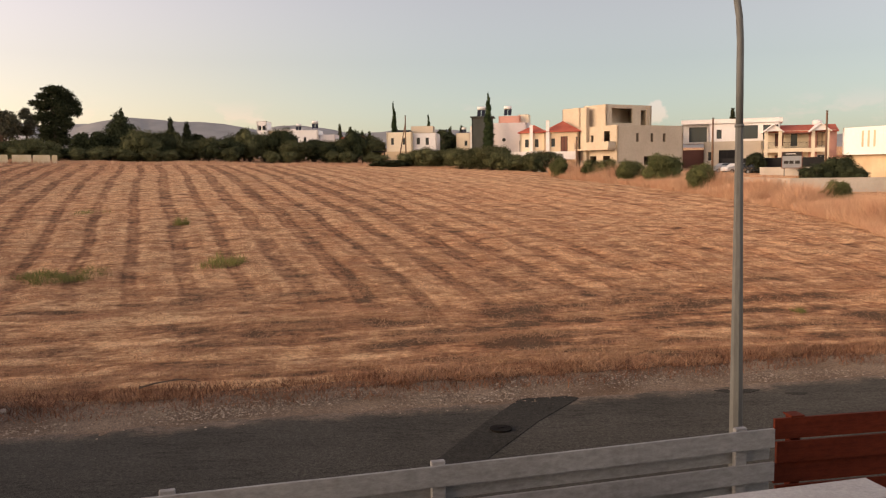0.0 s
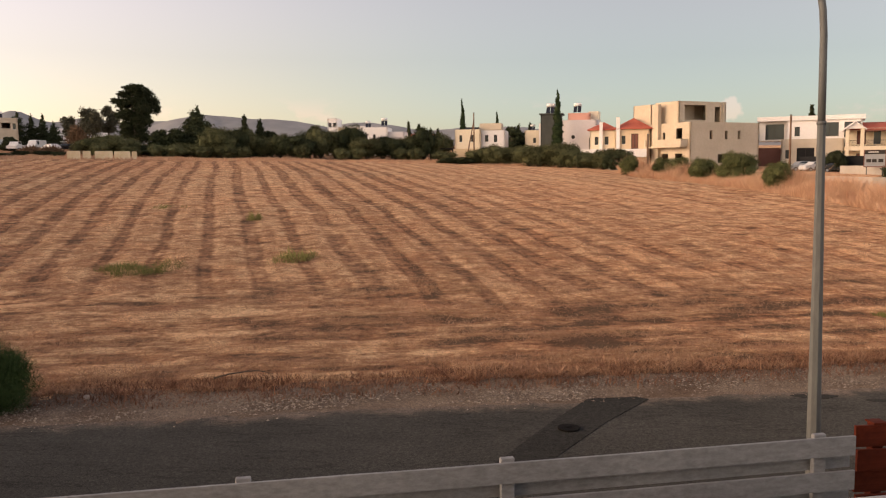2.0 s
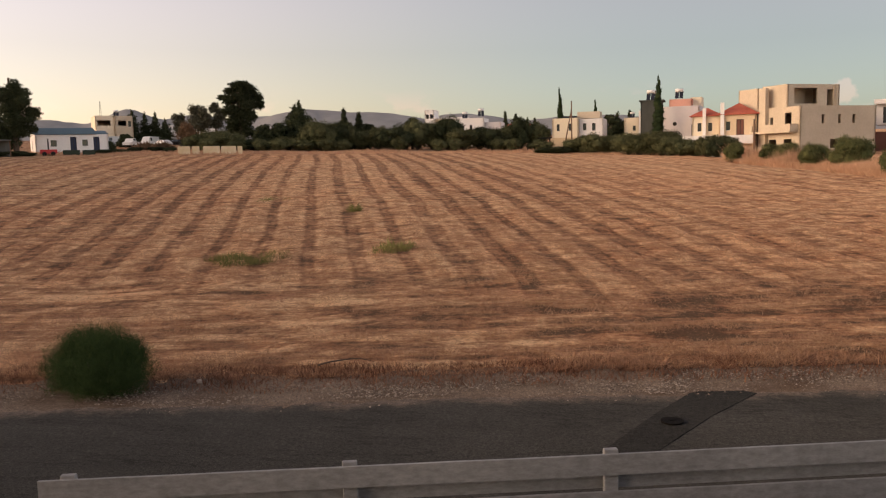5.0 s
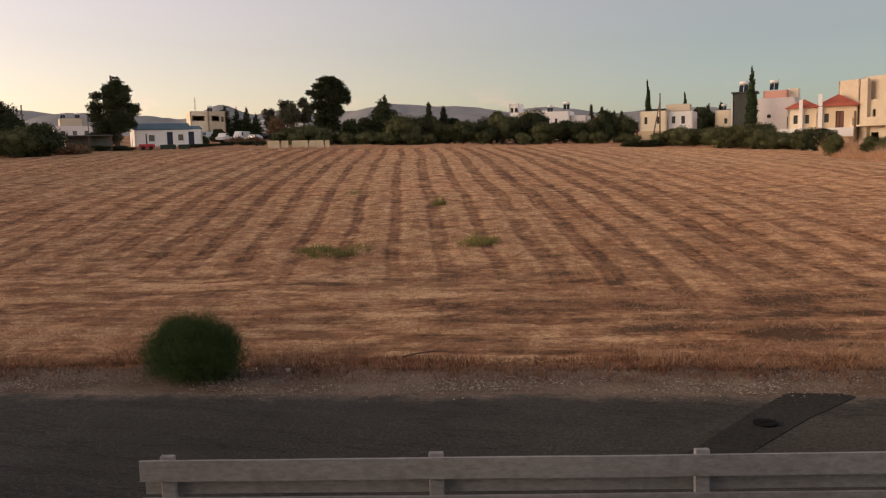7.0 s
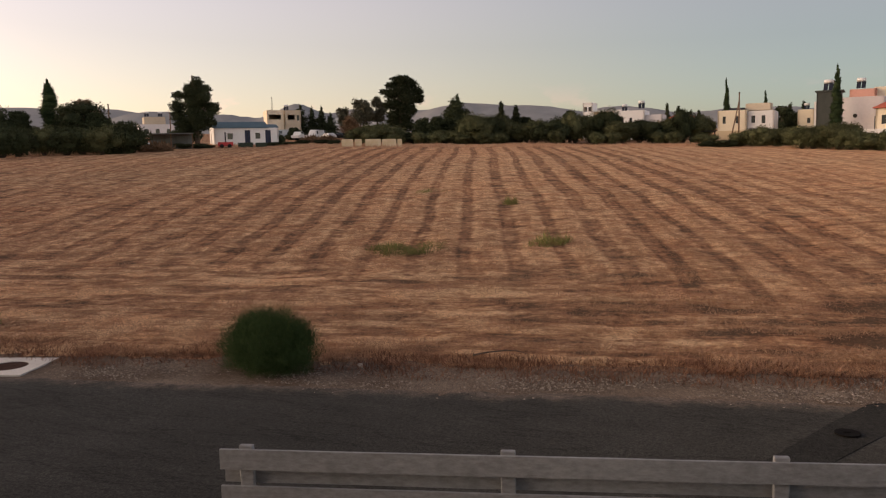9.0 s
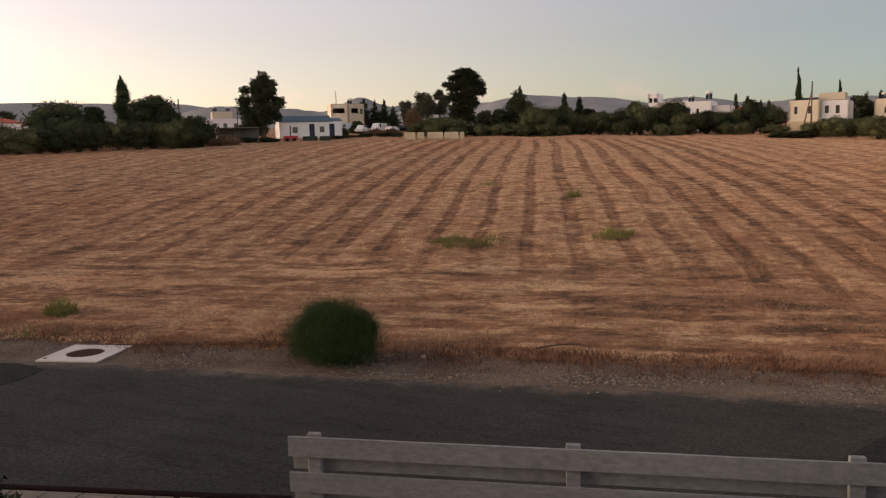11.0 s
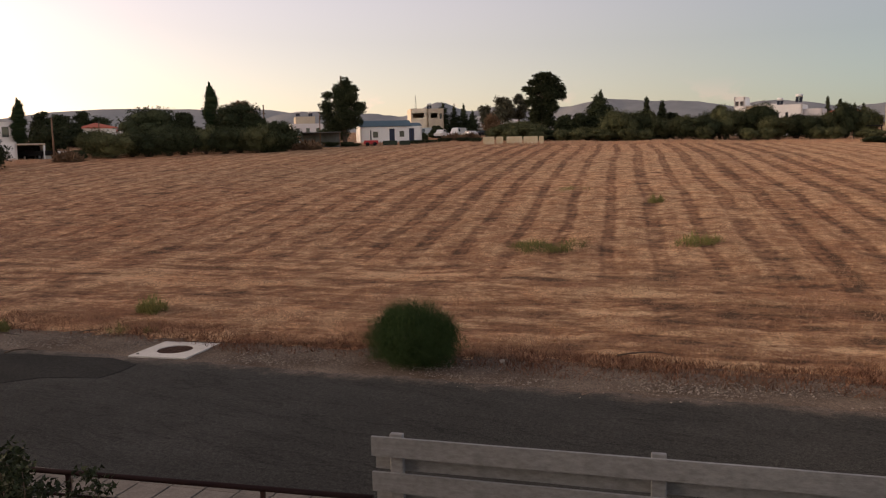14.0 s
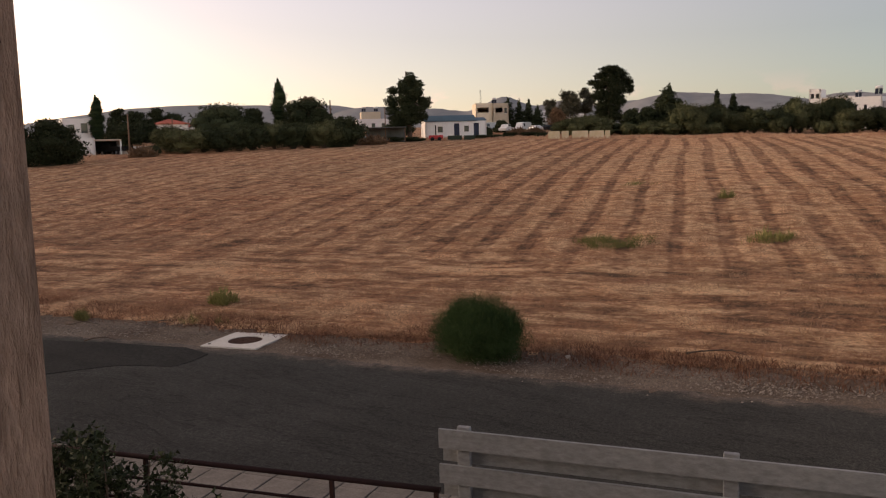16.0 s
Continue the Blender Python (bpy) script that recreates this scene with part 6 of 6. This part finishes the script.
cl = [(x, 0.35 * x * (-1) ** i, z, r, r, 1.4 * h) for i, (x, z, r, h) in enumerate(((0.3, 10.3, 1.0, 0.7), (-1.2, 9.5, 1.2, 0.6), (1.4, 9.2, 1.1, 0.6), (-0.2, 8.6, 1.8, 0.8), (-2.6, 8.4, 1.0, 0.5), (2.3, 7.9, 1.1, 0.6), (-2.9, 6.6, 1.2, 0.7), (0.0, 6.9, 2.2, 1.0), (2.6, 6.2, 1.2, 0.7), (3.7, 5.1, 0.7, 0.3), (-2.8, 5.0, 1.2, 0.7), (0.5, 5.0, 2.2, 1.0), (-1.8, 3.4, 1.7, 0.9), (1.2, 3.6, 1.4, 0.8), (-2.3, 1.9, 1.3, 0.9), (-0.6, 2.0, 1.1, 0.8), (2.4, 3.8, 0.8, 0.4)))]
tree("pine_tree", p, cl, 16000, 0.24, M_leaf, "tall black-green pine with layered ragged crown", 11.6, 0.35, 4, 1.4, 0.2, 0.6)

# big broad tree on a leaning trunk
p = spot(-24.7, 165)
cl = [(x, 0.3 * x * (-1) ** i, z, r, r, h) for i, (x, z, r, h) in enumerate(((0.2, 12.0, 1.9, 0.7), (-2.0, 11.0, 1.4, 0.6), (1.6, 11.1, 1.6, 0.8), (-3.8, 9.9, 1.2, 0.5), (3.0, 9.6, 1.2, 1.0), (-2.0, 9.2, 1.7, 0.8), (0.3, 9.8, 2.1, 1.1), (2.0, 8.2, 1.8, 1.1), (-1.6, 7.2, 1.7, 1.1), (0.8, 6.6, 1.8, 1.2), (-1.2, 5.2, 1.5, 0.9), (0.9, 4.6, 1.1, 0.8), (3.7, 8.4, 0.7, 1.1), (-1.7, 3.9, 1.7, 1.1), (0.9, 3.1, 1.6, 1.1), (2.3, 6.0, 1.2, 1.2)))]
tree("broadleaf_tree", p, cl, 8000, 0.4, M_leaf, "large dark spreading tree behind the hedge", 11, 0.5, 6, 1.2, 0.1, 0.7)
# thin wispy trees beside it
for az, d, w, top, n, s in ((-27.5, 178, 5.5, 15.6, 2300, 21), (-26.3, 180, 4.2, 16.3, 1700, 22), (-28.6, 186, 4.0, 14.3, 1500, 23)):
    p = spot(az, d)
    h = top - p.z
    tree("eucalyptus_tree", p, clumpy(w, h, h * 0.35, 12, s, 1.2, 0.9), n, 0.36, M_wisp, "thin grey-green wispy tree behind the hedge", h * 0.9, 0.22, s, 2.0, 0.4, 0.0, (0.2, 1.0), "wispy trees")
p = spot(-28.2, 172)
tree("dry_tree", p, clumpy(4.6, 5.2, 0.8, 8, 31), 1800, 0.32, M_dryleaf, "small brown half-dry tree in the yard", 4, 0.15, 31, 1.5, 0.2, 0.3)

# conical and ragged trees
def conical(name, az, d, top, w, material, label, seed, n=4500, base=0.1, lean=0.0, group=""):
    p = spot(az, d)
    h = top - p.z
    g = random.Random(seed)
    cl = []
    for i in range(15):
        t = i / 14
        rad = w / 2 * (1 - t) ** 0.75
        a = i * 2.4
        k = g.uniform(0.2, 0.6)
        cl.append((math.cos(a) * rad * k + lean * t, math.sin(a) * rad * k, h * (base + (0.95 - base) * t), max(0.3, rad * 0.72), max(0.3, rad * 0.72), h * 0.085))
    return tree(name, p, cl, n, 0.36, material, label, h * 0.95, 0.25, seed, 1.5, 0.5, 0.62, group=group)


conical("conifer_tree", -21.2, 160, 14.6, 8.6, M_leaf, "dark ragged conical tree above the hedge", 41, 5500, 0.2, 0.9)
conical("conifer_tree", -17.9, 154, 12.6, 3.6, M_leaf, "dark pointed tree above the hedge", 42, 2500)
conical("conifer_tree", -16.9, 155, 11.9, 3.8, M_leaf, "dark pointed tree above the hedge", 43, 2500)
for az, d, top, w, s in ((-31.5, 196, 15.6, 7.0, 44), (-30.75, 198, 15.0, 5.0, 45), (-30.1, 199, 15.2, 4.4, 46), (-29.5, 198, 13.6, 5.0, 47), (-6.9, 210, 14.2, 2.2, 48), (-6.2, 215, 13.8, 2.4, 49), (-5.4, 220, 12.9, 3.2, 50), (-4.9, 215, 12.6, 3.4, 51), (0.6, 190, 12.3, 3.6, 52), (1.4, 195, 12.8, 2.6, 53), (8.95, 152, 12.0, 2.2, 54)):
    conical("conifer_tree", az, d, top, w, M_leaf, "far dark conifer behind the houses", s, 1100, group="far conifers")


def cypress(az, d, top, w, label, seed, blunt=2.0):
    p = spot(az, d)
    h = top - p.z
    g = random.Random(seed)
    cl = []
    for i in range(18):
        t = i / 17
        rad = w / 2 * (min(1, 0.55 + t * 2.5) if t < 0.25 else (1 - ((t - 0.25) / 0.78) ** blunt))
        cl.append((g.uniform(-0.12, 0.12) * w, g.uniform(-0.12, 0.12) * w, h * (0.06 + 0.88 * t), max(0.14, rad), max(0.14, rad), h * 0.06))
    return tree("cypress_tree", p, cl, 7000, 0.13, M_cypress, label, h * 0.8, 0.18, seed, 1.6, 1.5, 0.85, (0.7, 1.05), "cypresses")


cypress(-3.2, 165, 16.35, 1.25, "slim dark cypress behind the yellow house", 61)
cypress(-0.85, 185, 15.0, 1.0, "slim dark cypress behind the yellow house", 62)
cypress(3.22, 143, 16.0, 1.75, "tall slim cypress before the dark tower house", 63)
cypress(-46.95, 133, 15.6, 2.3, "tall dark cypress among the farm trees", 64, 5.0)
cypress(-58.4, 150, 14.5, 2.2, "dark cypress behind the white shed", 65, 4.0)
conical("conifer_tree", 19.2, 175, 13.8, 2.6, M_leaf, "dark conifer behind the white villa", 66, 1200, 0.5)

# round trees on the farm side
def round_tree(name, az, d, top, w, material, label, seed, n=5000, leaf=0.34, z0=0.3, top_k=0.9):
    p = spot(az, d)
    h = top - p.z
    return tree(name, p, clumpy(w, h, h * z0, 16, seed, 0.9, top_k), n, leaf, material, label, h * 0.8, 0.25, seed, 1.3, 0.2, 0.7)


round_tree("broadleaf_tree", -50.7, 132, 11.0, 11.5, M_leaf, "dark rounded tree behind the shrubs", 71, 5500, z0=0.15)
round_tree("broadleaf_tree", -49.0, 133, 11.2, 5.0, M_leaf, "dark rounded tree behind the shrubs", 72, 4000, z0=0.15)
round_tree("broadleaf_tree", -45.4, 128, 11.9, 9.2, M_leaf, "dark bushy tree with brown twigs", 73, 6000, z0=0.05)
round_tree("broadleaf_tree", -45.0, 129, 12.3, 4.0, M_dryleaf, "brown half-dry tree top among green trees", 74, 900, z0=0.6)
round_tree("broadleaf_tree", -44.2, 126, 10.6, 5.0, M_leaf, "dark bushy tree at the field's edge", 79, 4000, z0=0.0)
round_tree("broadleaf_tree", -42.85, 118, 8.5, 6.2, M_leaf, "dense round dark tree at the field's edge", 75, 6500, z0=0.0)
round_tree("broadleaf_tree", -61.2, 100, 8.2, 7.0, M_leaf, "dark leafy tree beside the shed", 76, 6500, 0.3, 0.0)
round_tree("broadleaf_tree", -63.5, 101, 8.0, 7.0, M_leaf, "dark leafy tree beside the shed", 77, 5000, 0.3, 0.0)
for az, d, top, w, s in ((-57.1, 180, 14.2, 4.5, 81), (-56.0, 185, 13.7, 6, 82), (-54.9, 190, 14.6, 5, 83), (-53.9, 190, 13.4, 6, 84), (-58.9, 165, 10.8, 5, 85), (-57.0, 140, 9.4, 6, 86), (-55.5, 150, 9.8, 5, 87), (-52.8, 145, 8.0, 4, 88), (-39.4, 170, 8.8, 5, 90), (-32.0, 178, 9.6, 3.5, 91), (-23.2, 158, 10.4, 4.5, 94), (-22.2, 157, 10.6, 4.5, 95), (-19.9, 157, 10.8, 5, 96), (-18.7, 156, 10.2, 4, 97), (-16.2, 156, 10.2, 4.0, 98), (-13.3, 158, 11.3, 3.2, 100), (0.2, 165, 11.0, 4.5, 92), (1.0, 160, 9.8, 3.5, 93)):
    round_tree("broadleaf_tree", az, d, top, w, M_leaf, "dark rounded tree behind the field's edge", s, 2000, 0.42, 0.1)

# a few shrub forms, then copied along the field's edges
def shrub_form(seed, material, n=12000, leaf=0.05):
    ob = empty("shrub", Matrix.Translation((0, -400 - seed, 0)), "rounded olive-green shrub at the field's edge", "shrub", "hedge along the field")
    g = random.Random(seed)
    cl = [(0, 0, 0.75, 0.72, 0.72, 0.72)]
    for i in range(13):
        a, e = i * 2.4 + g.uniform(-0.3, 0.3), g.uniform(-0.25, 1.2)
        k, s = g.uniform(0.55, 0.85), g.uniform(0.26, 0.46)
        cl.append((math.cos(a) * math.cos(e) * k, math.sin(a) * math.cos(e) * k, 0.8 + 0.85 * math.sin(e) * k, s, s, s * g.uniform(0.85, 1.25)))
    leaf_part("foliage", leaves(cl, n, leaf, 1.7, 0.9, (0.5, 1.22), 0.78, seed, 0.0), material, ob)
    bm = bmesh.new()
    for i in range(5):
        a = i * 1.3
        tube(bm, [(0.05 * i, 0, -0.05), (0.4 * math.cos(a), 0.4 * math.sin(a), 0.6), (0.7 * math.cos(a), 0.7 * math.sin(a), 1.2)], [0.06, 0.04, 0.015], 5)
    part("stem", bm, M_bark, ob)
    return ob


forms = [shrub_form(s, M_olive) for s in (101, 102, 103)] + [shrub_form(s, M_leaf) for s in (104, 105)] + [shrub_form(s, M_bankbush, 20000, 0.042) for s in (106, 107)]
used = set()


def shrub_at(az, d, w, h, k, label=""):
    p = spot(az, d)
    m = Matrix.Translation(p) @ Euler((0, 0, random.uniform(0, 6.28))).to_matrix().to_4x4() @ Matrix.Diagonal((w / 2.2, w / 2.2, h / 2.0, 1))
    if k in used:
        sc = forms[k].scale
        o = copy_thing(forms[k], m @ Matrix.Diagonal((1 / sc.x, 1 / sc.y, 1 / sc.z, 1)))
    else:
        used.add(k)
        o = forms[k]
        o.matrix_world = m
    if label:
        o["label"] = label
    return o


rs = random.Random(12)
a = -27.4
while a < -4.6:                      # dense belt on the far side
    hh = 5.2 + 1.1 * math.sin(a * 0.9) + rs.uniform(-0.7, 0.9)
    if a < -20:
        hh -= 2.4
    shrub_at(a, 151 + rs.uniform(-2, 4), rs.uniform(5.0, 7.5), hh, rs.choice((0, 1, 2, 3, 4)))
    if rs.random() < 0.55:
        shrub_at(a + 0.4, 147 + rs.uniform(-1, 1), rs.uniform(2.8, 4.6), rs.uniform(1.8, 3.0), rs.choice((0, 1, 2)))
    a += rs.uniform(0.7, 1.15)
a = -2.2
while a < 7.6:                       # olive hedge before the houses
    k = (a + 2.2) / 9.8
    shrub_at(a, 141 - 24 * k + rs.uniform(-2, 2), rs.uniform(4.2, 6.0), rs.uniform(2.7, 4.3) + (0.6 if 2 < a < 4 else 0) - 0.8 * k, rs.choice((0, 1, 2)))
    a += rs.uniform(0.55, 0.9)
a = -54.2
while a < -43.4:                     # shrubs on the farm side
    shrub_at(a, 113 + rs.uniform(-1, 3) + 0.4 * (a + 54), rs.uniform(4.6, 6.4), rs.uniform(3.4, 4.6), rs.choice((0, 1, 2, 3)))
    a += rs.uniform(0.8, 1.3)
for az, d, w, h in ((8.0, 107, 2.3, 2.2), (10.3, 101, 2.6, 2.1), (11.2, 99, 2.6, 2.2), (12.75, 92, 3.0, 2.2), (14.8, 86, 3.3, 2.9), (17.25, 76, 2.6, 2.2), (25.4, 61, 1.7, 1.6)):
    shrub_at(az, d * 0.89, w * 1.08, h * 1.12, rs.choice((5, 6)), "round olive-green bush on the dry bank")
for az, d, w, h in ((24.2, 84, 3.0, 2.2), (25.4, 86, 3.6, 3.0), (26.3, 84, 2.6, 2.0), (7.4, 120, 4.0, 3.4), (6.9, 116, 3, 2.4), (20.6, 128, 3.2, 3.6)):
    shrub_at(az, d, w, h, rs.choice((3, 4)), "dark green garden bush by the wall")
for az, d, w, h in ((-4.2, 140, 4, 1.2), (-3.2, 139, 4.5, 1.5), (-40.2, 138, 4, 1.3), (-39.2, 137, 4, 1.1), (-55.2, 110, 2.4, 1.6), (-33.0, 150, 2.4, 2.0), (-41.7, 127, 3.2, 1.1), (-41.0, 133, 3.0, 0.9), (-38.3, 138, 3.4, 1.0), (-37.6, 139, 2.6, 0.7), (-33.4, 143, 3.2, 0.9), (-32.5, 145, 3.6, 0.8), (-31.4, 148, 3.0, 1.0), (-30.2, 150, 3.4, 0.9), (-29.3, 147, 2.6, 1.0)):
    shrub_at(az, d, w, h, 3, "low dark scrub at the field's edge")
for az, d in ((-29.8, 160), (-30.9, 158), (-41.2, 124), (-40.7, 126), (-55.9, 109)):
    p = spot(az, d)
    ob = empty("brush_pile", Matrix.Translation(p), "low heap of dry brown brushwood", "brush pile", "brush heaps")
    leaf_part("brushwood", leaves([(0, 0, 0.4, 2.0, 1.2, 0.6), (1, 0, 0.3, 1.2, 0.9, 0.5)], 700, 0.3, 2.5, 0.3, (0.3, 1.05), 0.7, 5), M_dryleaf, ob)
